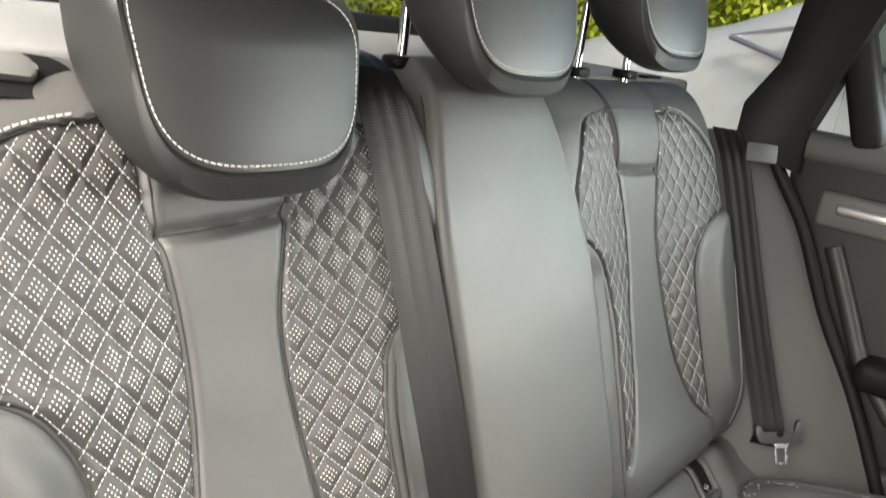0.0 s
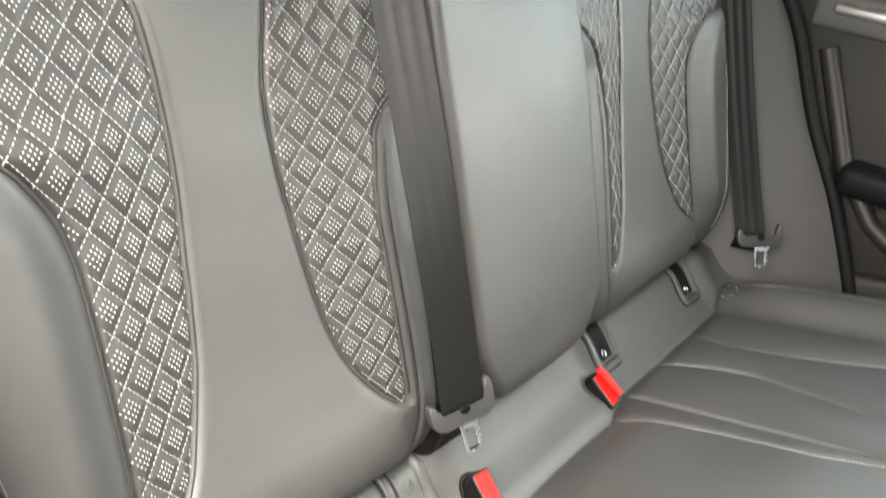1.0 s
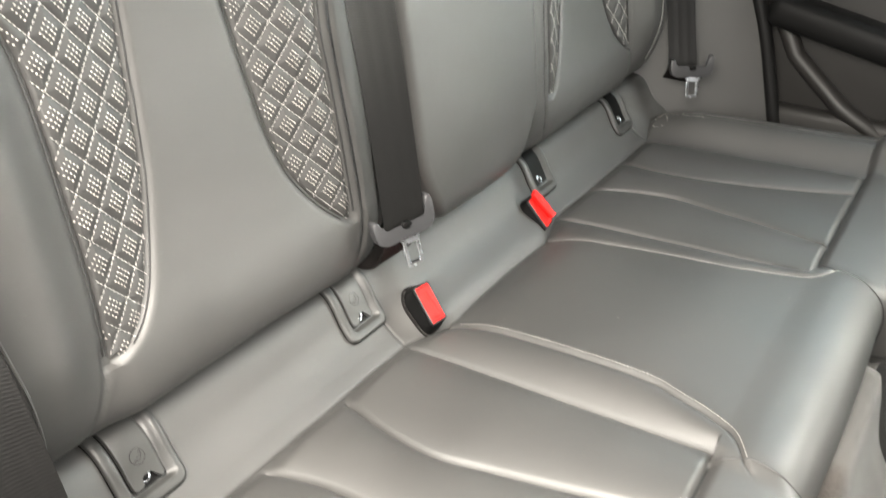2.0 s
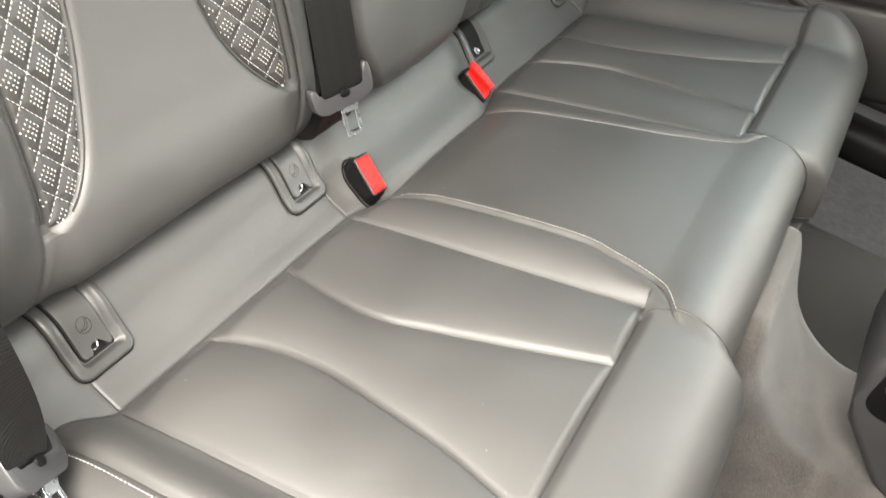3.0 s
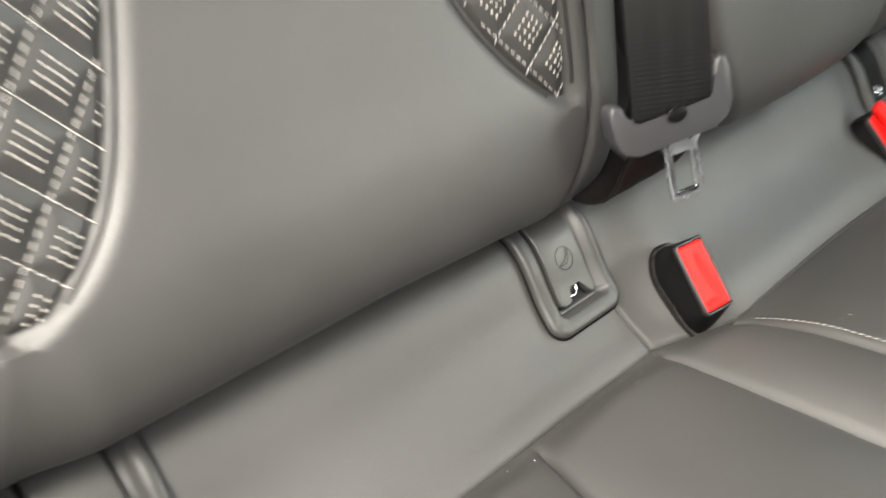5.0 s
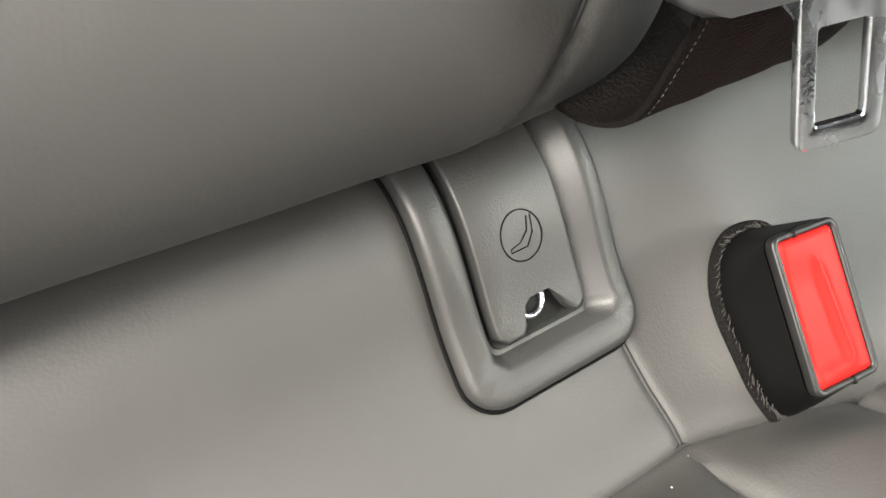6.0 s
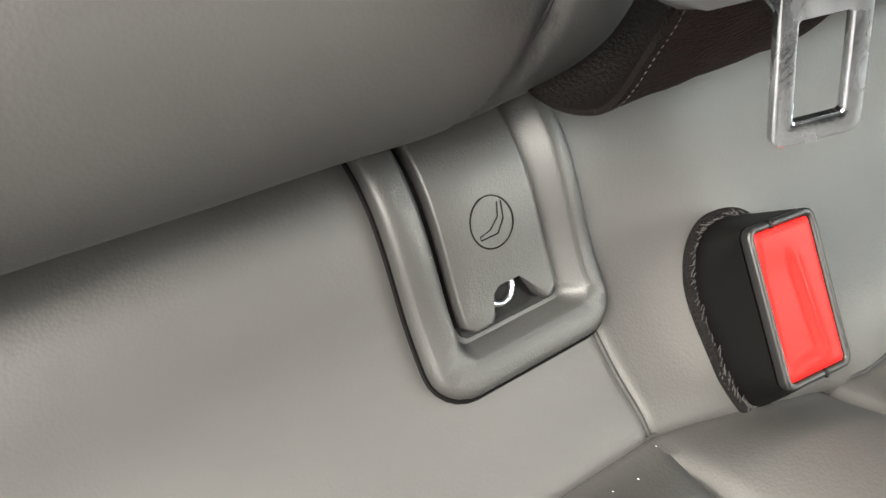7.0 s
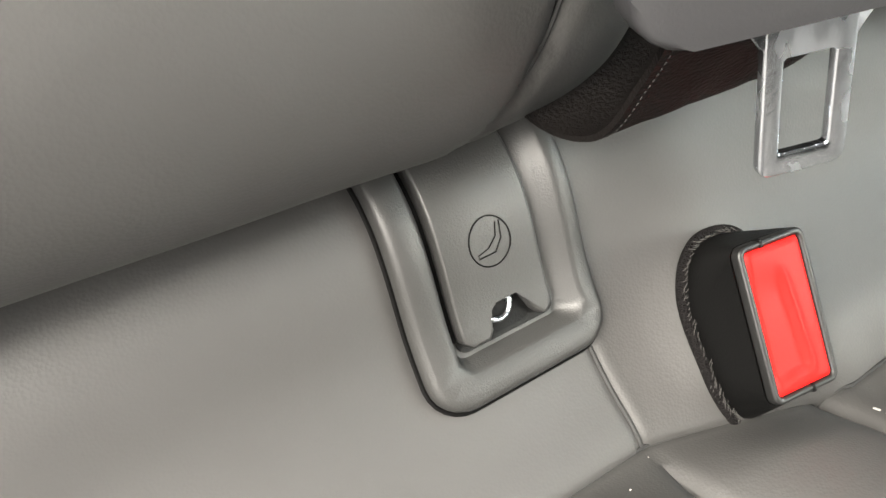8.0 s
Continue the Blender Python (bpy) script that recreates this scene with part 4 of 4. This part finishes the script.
def seat_belt(label, rows, holder, weave):
    t = thing("seat_belt", label, "seat belt", "seat belts")
    pts = [((r[0], r[1], r[2]), (r[3], r[4], r[5])) for r in spline(rows, 90)]
    bend = next(k for k, p in enumerate(pts) if p[0][2] < holder.translation.z - 0.004)
    part("webbing", ribbon(pts[:bend + 1], 0.047, 0.0014), weave, t, "black woven webbing")
    back = part("webbing_return", ribbon(pts[bend:], 0.047, 0.0014), LOOP, t, "brown-black webbing looping under the seat")
    hem = []
    for (c, a), (d, _) in zip(pts[bend:], pts[bend + 1:]):
        c, a = Vector(c), Vector(a).normalized()
        nr = (Vector(d) - c).cross(a).normalized()
        hem.append((c - a * 0.0215 + nr * 0.0009 * (1 if nr.y < 0 else -1), nr if nr.y < 0 else -nr))
    mesh_part("hem_stitching", *dashes([hem], 0.0022, 0.0011, 0.00014), FIBRE, back, "fine grey hem stitching", "stuff")
    yoke = [(-0.0352, 0.021), (-0.0345, -0.001), (-0.0280, -0.0078), (0.0280, -0.0078), (0.0345, -0.001), (0.0352, 0.027), (0.0300, 0.028), (0.0265, 0.024), (0.0255, 0.0065), (-0.0255, 0.0065), (-0.0265, 0.019), (-0.0305, 0.022)]
    hold = part("tongue_holder", prism(softened(yoke, 0.005), 0.012, 0.0022, Matrix.Translation((0, 0.0025, -0.006)), 3), HOLDER, t, "dark grey plastic tongue holder")
    steel = ring_prism([(x + 0.0033, y - 0.0225) for x, y in rounded(0.0195, 0.035, 0.003, 6)], [(x + 0.0033, y - 0.0243) for x, y in rounded(0.0108, 0.0211, 0.0008, 6)], 0.0022, 0.0006, Matrix.Translation((0, 0, -0.0011)))
    join_into(steel, prism([(-0.0105, -0.0065), (-0.0065, -0.0105), (-0.0060, -0.0135), (0.0126, -0.0135), (0.0131, -0.0105), (0.0171, -0.0065)], 0.0018, 0.0004, Matrix.Translation((0, 0, -0.0009))))
    plate = part("tongue", steel, STEEL, t, "scuffed steel tongue with a square slot")
    stop = part("belt_stop", prism(rounded(0.011, 0.008, 0.0035), 0.004, 0.0012), BLACK, hold, "small black belt stop")
    hold.matrix_world = holder
    stop.matrix_parent_inverse = Matrix.Identity(4)
    stop.location = (0.001, 0.0095, 0.0035)
    plate.matrix_world = holder
    return t


seat_belt("black seat belt lying on the near backrest, tongue parked below", [
    (-0.176, 0.270, 0.960, 1, 0, 0), (-0.182, 0.222, 0.955, 1, -0.30, 0), (-0.184, 0.180, 0.915, 0.85, -0.55, 0), (-0.180, 0.102, 0.729, 0.85, -0.60, 0),
    (-0.177, 0.047, 0.590, 0.95, -0.46, 0.04), (-0.176, 0.006, 0.478, 1, -0.36, 0.18), (-0.174, -0.001, 0.449, 1, -0.36, 0.24), (-0.170, 0.004, 0.428, 1, -0.3, 0.30), (-0.168, 0.014, 0.404, 1, -0.2, 0.25), (-0.172, 0.038, 0.397, 1, -0.1, 0.15), (-0.176, 0.075, 0.416, 1, 0, 0)],
    frame_of((-0.1735, -0.0015, 0.4485), (0.94, -0.34, 0.23), (-0.08, 0.40, 0.91)), WEB)
seat_belt("black seat belt hanging beside the far door, tongue parked low", [
    (0.640, 0.175, 0.880, 0.45, -0.9, 0), (0.630, 0.140, 0.818, 0.45, -0.9, 0), (0.620, 0.073, 0.646, 0.45, -0.9, 0), (0.600, 0.008, 0.500, 0.45, -0.9, 0), (0.586, -0.025, 0.430, 0.45, -0.9, 0.1), (0.597, -0.022, 0.398, 0.5, -0.85, 0)],
    frame_of((0.580, -0.045, 0.424), (0.55, -0.80, 0.2), (0.05, 0.38, 0.92)), WEB_PLAIN)
seat_belt("black seat belt hanging by the open door, tongue parked low", [
    (-0.648, 0.15, 0.88, 0.7, -0.7, 0), (-0.620, 0.052, 0.66, 0.8, -0.5, 0), (-0.6145, -0.038, 0.49, 0.85, -0.2, -0.2), (-0.617, -0.070, 0.406, 0.73, 0.28, -0.62), (-0.64, -0.03, 0.35, 0.9, 0, -0.3)],
    frame_of((-0.614, -0.076, 0.400), (0.73, 0.28, -0.62), (0.15, 0.84, 0.53)), WEB_PLAIN)


def backrest_lever():
    m = frame_of(on_back(-0.492, 0.934, seat_relief(0.492, 0.934) + 0.001), (1, 0.05, -0.10), (0, 0.75, 0.66))
    rec = part("lever_recess", prism(rounded(0.100, 0.040, 0.018), 0.004, 0.0015), TRIM_DARK, near_back, "dark recess of the release lever")
    rec.matrix_world = m @ Matrix.Translation((0, 0, -0.002))
    lev = part("release_lever", prism(rounded(0.060, 0.020, 0.008), 0.008, 0.003), TRIM, near_back, "grey plastic backrest release lever")
    lev.matrix_world = m @ Matrix.Translation((-0.012, 0.004, 0.0))


backrest_lever()

# ---- headrests ----
def headrest(label, at, posts=True):
    """A pillow-shaped headrest: stitched front panel, thick shell round it, two posts behind."""
    t = thing("headrest", label, "headrest", "headrests")
    at = Vector(at)

    def ring(a, grow):
        # outline of the front panel, or with grow that of the shell
        c, s = math.cos(a), math.sin(a)
        px = abs(c) ** (0.56 if s < 0 else 0.36) * math.copysign(1, c)
        pz = abs(s) ** (0.60 if s < 0 else 0.44) * math.copysign(1, s)
        hw, hh = 0.103 + grow * 0.4, 0.066 + grow * 1.7 if pz < 0 else 0.060 + grow * 0.6
        taper = 1 - 0.17 * (0.5 - 0.5 * pz) ** 1.2 - 0.05 * max(0.0, pz) ** 4
        return px * hw * taper, pz * hh

    def front(x, z):
        return 0.26 * z + 0.036 * roll_off((z - 0.016) / 0.0445) + 1.1 * x * x

    def place(x, y, z):
        return at + Vector((x, y, z))

    def shell(u, v):
        a = 2 * math.pi * u
        if v < 0.30:
            x, z = (k * v / 0.30 for k in ring(a, 0.0))
            return place(x, front(x, z) - 0.003 * (1 - (v / 0.30) ** 4), z)
        if v < 0.36:
            w = (v - 0.30) / 0.06
            x, z = ring(a, 0.003 * w)
            return place(x, front(x, z) + 0.0035 * math.sin(math.pi * w), z)
        w = (v - 0.36) / 0.64
        bulge = 0.003 + 0.028 * math.sin(math.pi * min(1.0, 0.05 + w * 0.95)) ** 0.7
        fade = 1.0 - roll_off((w - 0.66) / 0.34)
        x, z = ring(a, bulge)
        fx, fz = ring(a, 0.0)
        rise = 0.062 * w * (0.5 - 0.5 * z / 0.08) + 0.012 * w
        return place(x * fade, front(fx, fz) * (1 - w) + 0.128 * w, z * fade + rise)

    bm = sheet(shell, 120, 70)
    bmesh.ops.remove_doubles(bm, verts=bm.verts, dist=1e-5)
    part("cushion", bm, LEATHER_HEAD, t, "padded dark leather headrest")
    loop = []
    for k in range(181):
        x, z = ring(2 * math.pi * k / 180, -0.0025)
        loop.append((place(x, front(x, z) - 0.0006, z), Vector((0, -1, 0))))
    mesh_part("seam_stitching", *dashes([loop], 0.0050, 0.0037, 0.00048), THREAD, t, "pale contrast stitching", "stuff")
    if posts:
        for sgn in (-1, 1):
            px = at.x + sgn * 0.070
            part("post", tube([(px, at.y + 0.075, at.z + 0.058), (px, 0.256, at.z + 0.040), (px, 0.259, at.z + 0.015), (px, 0.258, 0.935)], 0.0058, 16), CHROME, t, "polished chrome post")
            part("sleeve", prism(rounded(0.040, 0.030, 0.012), 0.012, 0.003, Matrix.Translation((px, 0.258, 0.9445))), BLACK, t, "black plastic guide sleeve")
    return t


headrest("dark leather headrest with pale stitched front panel, pushed down", (-0.356, 0.134, 0.951), False)
headrest("dark leather middle headrest raised on chrome posts", (-0.014, 0.150, 1.023))
headrest("dark leather headrest raised on chrome posts by the far door", (0.338, 0.155, 1.057))

# ---- car shell ----
shelf = tagged(link_mesh("shelf", box(1.30, 0.55, 0.03, 0.008, (0, 0.535, 0.930)), SHELF_FELT), "grey felt parcel shelf behind the seats", "shelf", kind="structure")
lip = tagged(link_mesh("trim", box(1.20, 0.06, 0.05, 0.012, (0, 0.80, 0.950)), TRIM_DARK), "dark trim under the rear window", "trim", kind="structure")

roof = tagged(link_mesh("ceiling", box(1.30, 2.10, 0.04, 0.01, (0, -0.68, 1.235)), HEADLINER), "black cloth headliner of the car", "ceiling", kind="structure")


def slab(rows, thick, mat, name, label, category, side=Vector((1, 0, 0))):
    """A solid between two lines of points; rows hold (point a, point b)."""
    bm = bmesh.new()
    quads = []
    for a, b in rows:
        a, b = Vector(a), Vector(b)
        quads.append([bm.verts.new(a), bm.verts.new((a + b) / 2 - side * thick * 0.35), bm.verts.new(b), bm.verts.new(b + side * thick), bm.verts.new(a + side * thick)])
    for p, q in zip(quads, quads[1:]):
        for k in range(5):
            bm.faces.new((p[k - 1], p[k], q[k], q[k - 1]))
    bm.faces.new(quads[0][::-1])
    bm.faces.new(quads[-1])
    ob = link_mesh(name, bm, mat)
    return tagged(ob, label, category, kind="structure")


for sgn, nm in ((1, "pillar_1"), (-1, "pillar_2")):
    slab([((sgn * 0.66, 0.166, 0.865), (sgn * 0.70, 0.067, 0.825)), ((sgn * 0.67, 0.168, 0.926), (sgn * 0.70, 0.066, 0.898)), ((sgn * 0.68, 0.128, 0.998), (sgn * 0.70, 0.041, 0.976)), ((sgn * 0.66, 0.108, 1.098), (sgn * 0.69, -0.001, 1.093)), ((sgn * 0.62, 0.07, 1.22), (sgn * 0.66, -0.06, 1.22))],
         0.05, TRIM_DARK, nm, "black plastic rear roof pillar trim", "pillar", Vector((sgn, 0, 0)))

DOOR_EDGE = [(0.30, -0.200), (0.357, -0.173), (0.491, -0.102), (0.605, -0.028), (0.742, 0.044), (0.832, 0.110), (0.88, 0.14)]


def side_trim_point(u, v):
    z = 0.30 + 0.57 * v
    y1 = curve_at(DOOR_EDGE, z)
    y0 = BY + SLOPE * (z - BZ) + 0.07
    x = 0.585 + 0.115 * u
    return Vector((x - 0.012 * math.sin(math.pi * u), y0 + (y1 - y0) * u ** 1.4, z))


for sgn, nm in ((1, "side_trim_1"), (-1, "side_trim_2")):
    tagged(link_mesh(nm, sheet(lambda u, v: Vector((sgn * side_trim_point(u, v).x, side_trim_point(u, v).y, side_trim_point(u, v).z)), 24, 60, (sgn * 0.02, 0.05, 0)), LEATHER if sgn > 0 else TRIM_DARK), "grey leather side trim between backrest and door", "trim", kind="structure")
seal = tube([(0.703, curve_at(DOOR_EDGE, z) - 0.008, z) for z in (0.28 + 0.60 * k / 40 for k in range(41))], 0.011, 10)
tagged(link_mesh("door_seal", seal, RUBBER), "black rubber door seal", "seal", kind="structure")

guide = prism(rounded(0.050, 0.030, 0.003), 0.006, 0.0015)
guide = tagged(link_mesh("belt_guide", guide, LEATHER), "black plastic belt guide on the side trim", "belt guide", kind="structure")
guide.matrix_world = frame_of((0.642, 0.112, 0.852), (0.62, -0.78, 0), (0.05, 0.45, 0.89))
slot = tagged(link_mesh("tether_slot", box(0.050, 0.016, 0.004, 0.001, (0.50, 0.262, 0.9475)), BLACK), "black tether anchor slot on the shelf edge", "slot", kind="structure")

# far door with its handle, armrest and pocket
door = thing("door_1", "dark grey closed car door panel with pocket", "car door", kind="structure", at=(0, 0, 0))
part("door_panel", box(0.05, 1.30, 0.62, 0.02, (0.755, -0.56, 0.575)), DOOR_TRIM, door)
part("window_sill", box(0.06, 1.30, 0.05, 0.018, (0.745, -0.56, 0.872)), TRIM, door, "soft grey top of the door panel")
part("window_frame", box(0.05, 0.05, 0.36, 0.012, m=pose(0.74, 0.035, 1.05, -20, 0, 0)), RUBBER, door, "black window frame post")
part("handle_recess", box(0.02, 0.30, 0.060, 0.008, (0.724, -0.125, 0.778)), TRIM, door, "grey recess round the handle")
part("door_handle", box(0.016, 0.24, 0.019, 0.006, (0.712, -0.125, 0.783)), SATIN, door, "satin metal inner door handle")
part("armrest", box(0.07, 0.70, 0.055, 0.02, (0.715, -0.45, 0.535), 3), TRIM_DARK, door, "padded dark armrest")
part("pocket", box(0.035, 0.75, 0.16, 0.015, m=pose(0.722, -0.50, 0.37, -12, 0, 0)), DOOR_TRIM, door, "dark map pocket")
strip = tube([(0.722, -0.015, 0.72), (0.722, -0.045, 0.66), (0.72, -0.10, 0.55), (0.718, -0.17, 0.47), (0.716, -0.27, 0.415), (0.716, -0.45, 0.36)], 0.015, 10)
part("trim_strip", strip, DOOR_TRIM, door, "grey curved trim strip")
pane = part("pane", box(0.004, 1.20, 0.34, 0, (0.752, -0.56, 1.06)), GLASS, door, "clear side window pane")
pane.visible_shadow = False

# rear window
rw = tagged(link_mesh("window_2", box(1.10, 0.72, 0.004, 0, m=pose(0, 0.62, 1.10, -21, 0, 0)), GLASS), "sloping rear window pane", "window", kind="structure")
rw.visible_shadow = False

# floor, sill, tunnel and closing walls
TUNNEL = [(-0.62, 0.240), (-0.58, 0.244), (-0.534, 0.266), (-0.504, 0.297), (-0.487, 0.333), (-0.476, 0.362), (-0.464, 0.385)]


def floor_point(u, v):
    x, y = -0.72 + 1.44 * u, -1.30 + 0.95 * v
    floor_z = 0.02 + 0.05 * sstep(-0.52, -0.42, y)
    crest = curve_at(TUNNEL, y) + 0.004 * noise.noise(Vector((x * 9, y * 9, 0)))
    return Vector((x, y, floor_z + (crest - floor_z) * sstep(0.20, 0.088, abs(x)) ** 0.8))


tagged(link_mesh("floor", sheet(floor_point, 150, 140, (0, 0, -0.06)), CARPET), "grey-brown velour carpet of the footwells", "carpet", kind="structure")
# added closing wall; stands in for the front seats and blocks light from ahead
tagged(link_mesh("wall_front", box(1.30, 0.06, 1.00, 0.02, (0, -1.12, 0.50)), TRIM_DARK), "plain dark wall added in place of the front seats", "wall", kind="structure")
tagged(link_mesh("door_sill", box(0.08, 1.10, 0.075, 0.028, (0.740, -0.97, 0.205), 4), TRIM_DARK), "dark plastic door sill trim", "sill", kind="structure")
tagged(link_mesh("door_sill_2", box(0.10, 1.2, 0.10, 0.03, (-0.70, -0.80, 0.06), 3), TRIM), "grey plastic door sill trim", "sill", kind="structure")
# added dark sheet over the far footwell, in place of shade on its carpet
shade_out = rounded(0.49, 0.54, 0.07, 8, 0.455, -0.790)
tagged(link_mesh("footwell_shade", prism(shade_out, 0.012, 0.004, Matrix.Translation((0, 0, 0.021))), FOOTWELL_SHADE), "added dark pile sheet for the shade on the far footwell carpet", "floor mat")

console = thing("centre_console", "dark plastic rear end of the centre console with power socket", "console")
SIDEWAYS = Matrix(((0, 0, 1, -0.080), (1, 0, 0, 0), (0, 1, 0, 0), (0, 0, 0, 1)))
end_view = [(-0.566, 0.385), (-0.574, 0.345), (-0.584, 0.312), (-0.644, 0.250), (-0.702, 0.222), (-1.08, 0.200), (-1.08, 0.450), (-0.640, 0.447), (-0.592, 0.424), (-0.570, 0.400)]
part("console_body", prism(end_view, 0.160, 0.012, SIDEWAYS, 3), CONSOLE, console)
part("lower_panel", prism([(-0.690, 0.262), (-1.06, 0.24), (-1.06, 0.31), (-0.66, 0.312)], 0.004, 0.001, Matrix.Translation((-0.004, 0, 0)) @ SIDEWAYS), CONSOLE, console, "grained lower side panel")
part("socket_plate", prism([(a - 0.640, b + 0.380) for a, b in rounded(0.116, 0.080, 0.018)], 0.004, 0.0015, Matrix.Translation((-0.004, 0, 0)) @ SIDEWAYS), BLACK, console, "black socket plate")
part("socket_ring", tube([(-0.086, -0.606 + 0.016 * math.cos(a), 0.388 + 0.016 * math.sin(a)) for a in (2 * math.pi * k / 28 for k in range(28))], 0.0042, 8, True), SATIN, console, "bright ring round the power socket")
part("socket_plug", prism(rounded(0.020, 0.020, 0.009), 0.030, 0.003, Matrix(((0, 0, -1, -0.082), (1, 0, 0, -0.602), (0, 1, 0, 0.394), (0, 0, 0, 1)))), BLACK, console, "black socket plug")

# small marks of use on the bench
rnd = random.Random(11)
verts, faces = [], []
for k in range(90):
    if k < 40:
        x, y = rnd.uniform(-0.50, 0.50), rnd.uniform(-0.42, -0.05)
    elif k < 75:
        x, y = rnd.uniform(-0.50, 0.45), -0.034 - abs(rnd.gauss(0, 0.004))
    else:
        x, y = rnd.uniform(-0.45, -0.19), -0.357 + rnd.gauss(0, 0.002)
    c = cushion_at(x, y) + Vector((0, 0, 0.0005))
    a, r = rnd.uniform(0, 6.28), rnd.uniform(0.00014, 0.0003)
    d, e = Vector((math.cos(a), math.sin(a), 0)) * r * rnd.uniform(1, 2.2), Vector((-math.sin(a), math.cos(a), 0)) * r
    k0 = len(verts)
    verts += [c - d, c - e, c + d, c + e, c + Vector((0, 0, r))]
    faces += [(k0, k0 + 1, k0 + 4), (k0 + 1, k0 + 2, k0 + 4), (k0 + 2, k0 + 3, k0 + 4), (k0 + 3, k0, k0 + 4), (k0 + 3, k0 + 2, k0 + 1, k0)]
crumbs = mesh_part("crumbs", verts, faces, DOT, None, "tiny pale crumbs and dust on the seat", "stuff")
tagged(crumbs, category="crumbs")
verts, faces = [], []
for k in range(26):
    a = rnd.uniform(0, 6.28)
    if k < 14:
        x, y = 0.545 + 0.011 * math.cos(a) + rnd.gauss(0, 0.001), -0.040 + 0.013 * math.sin(a)
    else:
        x, y = 0.552 + 0.012 * rnd.random(), -0.06 - 0.05 * rnd.random()
    c = cushion_at(x, y) + Vector((0, 0, 0.0012))
    d, e = Vector((math.cos(a + 1.57), math.sin(a + 1.57), 0)) * 0.003, Vector((-math.sin(a + 1.57), math.cos(a + 1.57), 0)) * 0.0008
    k0 = len(verts)
    verts += [c - d, c - e, c + d, c + e]
    faces.append((k0, k0 + 1, k0 + 2, k0 + 3))
mesh_part("scuff_marks", verts, faces, SCUFF, bench, "pale scuff marks on the bolster", "stuff")

# ---- outside ----
gr = bmesh.new()
bmesh.ops.create_grid(gr, x_segments=4, y_segments=4, size=300)
bmesh.ops.translate(gr, verts=gr.verts, vec=(0, 0, -0.36))
tagged(link_mesh("ground", gr, ASPHALT), "grey asphalt outside the car", "ground", kind="structure")

rnd = random.Random(5)
verts, faces = [], []
A, Bp = Vector((0.5, 8.0, 0)), Vector((10.5, -1.5, 0))


def hedge_core(u, v):
    p = A.lerp(Bp, u)
    bump = 0.18 * noise.noise(Vector((u * 40, v * 9, 0.3)))
    return p + Vector((0.68, 0.73, 0)) * (0.5 + bump + 0.25 * v * v) + Vector((0, 0, -0.36 + 3.0 * v))


for k in range(34000):
    u, v = rnd.random(), rnd.random()
    p = hedge_core(u, v) - Vector((0.68, 0.73, 0)) * rnd.random() * 0.35
    a = Vector((rnd.uniform(-1, 1), rnd.uniform(-1, 1), rnd.uniform(-1, 1))).normalized()
    b = a.cross(Vector((rnd.uniform(-1, 1), rnd.uniform(-1, 1), rnd.uniform(-1, 1)))).normalized()
    ln, wd = rnd.uniform(0.035, 0.065), rnd.uniform(0.018, 0.032)
    k0 = len(verts)
    verts += [p - a * ln, p + b * wd, p + a * ln, p - b * wd]
    faces.append((k0, k0 + 1, k0 + 2, k0 + 3))
hedge = thing("hedge", "bright yellow-green leafy hedge", "hedge", kind="stuff")
mesh_part("leaves", verts, faces, LEAF, hedge, kind="stuff")
# backing sheet, coloured dark for the shade between the leaves
part("core", sheet(hedge_core, 120, 30, (0.5, 0.5, 0)), HEDGE_SHADE, hedge)


def parked_car():
    t = thing("parked_car", "silver parked car beside the window", "car")

    def hull(u, v):
        # u along the car, v round the section from sill to sill
        y = -2.6 + 4.5 * u
        top = curve_value([(-2.6, 0.45), (-2.3, 0.70), (-1.5, 0.86), (-0.9, 1.22), (-0.2, 1.36), (0.5, 1.30), (1.0, 1.08), (1.5, 0.98), (1.8, 0.75), (1.9, 0.40)], y)
        half = 0.92 * (1 - 0.25 * abs(2 * u - 1) ** 6)
        a = math.pi * v
        w = abs(math.cos(a)) ** 0.35 * math.copysign(1, math.cos(a))
        h = abs(math.sin(a)) ** 0.55
        z = -0.12 + (top + 0.12) * h
        inset = 0.24 * sstep(0.90, 1.35, z)
        return Vector((3.0 - w * (half - inset), y, z))

    part("body", sheet(hull, 70, 48), PAINT, t, "silver metallic car body")
    for y0, y1 in ((-0.95, -0.20), (-0.14, 0.55)):
        part("side_window", box(0.02, y1 - y0, 0.20, 0.03, m=pose(2.115, (y0 + y1) / 2, 1.09, 0, 26, 0)), TINT, t, "dark side window")
    part("window_trim", tube([(2.16, 0.80, 1.035), (2.10, 0.60, 0.990), (2.08, 0.3, 0.975), (2.08, -0.5, 0.965), (2.09, -1.2, 0.955)], 0.011, 6), SATIN, t, "bright window trim")
    part("upper_window_trim", tube([(2.16, 0.80, 1.035), (2.17, 0.55, 1.10), (2.20, 0.2, 1.19)], 0.009, 6), SATIN, t, "bright window trim")
    for y in (-1.75, 1.15):
        w = part("wheel", tube([(2.09, y, -0.02), (2.30, y, -0.02)], 0.34, 28), RUBBER, t, "black tyre")
        part("rim", tube([(2.075, y, -0.02), (2.14, y, -0.02)], 0.23, 20), SATIN, w, "silver alloy rim")
    return t


parked_car()
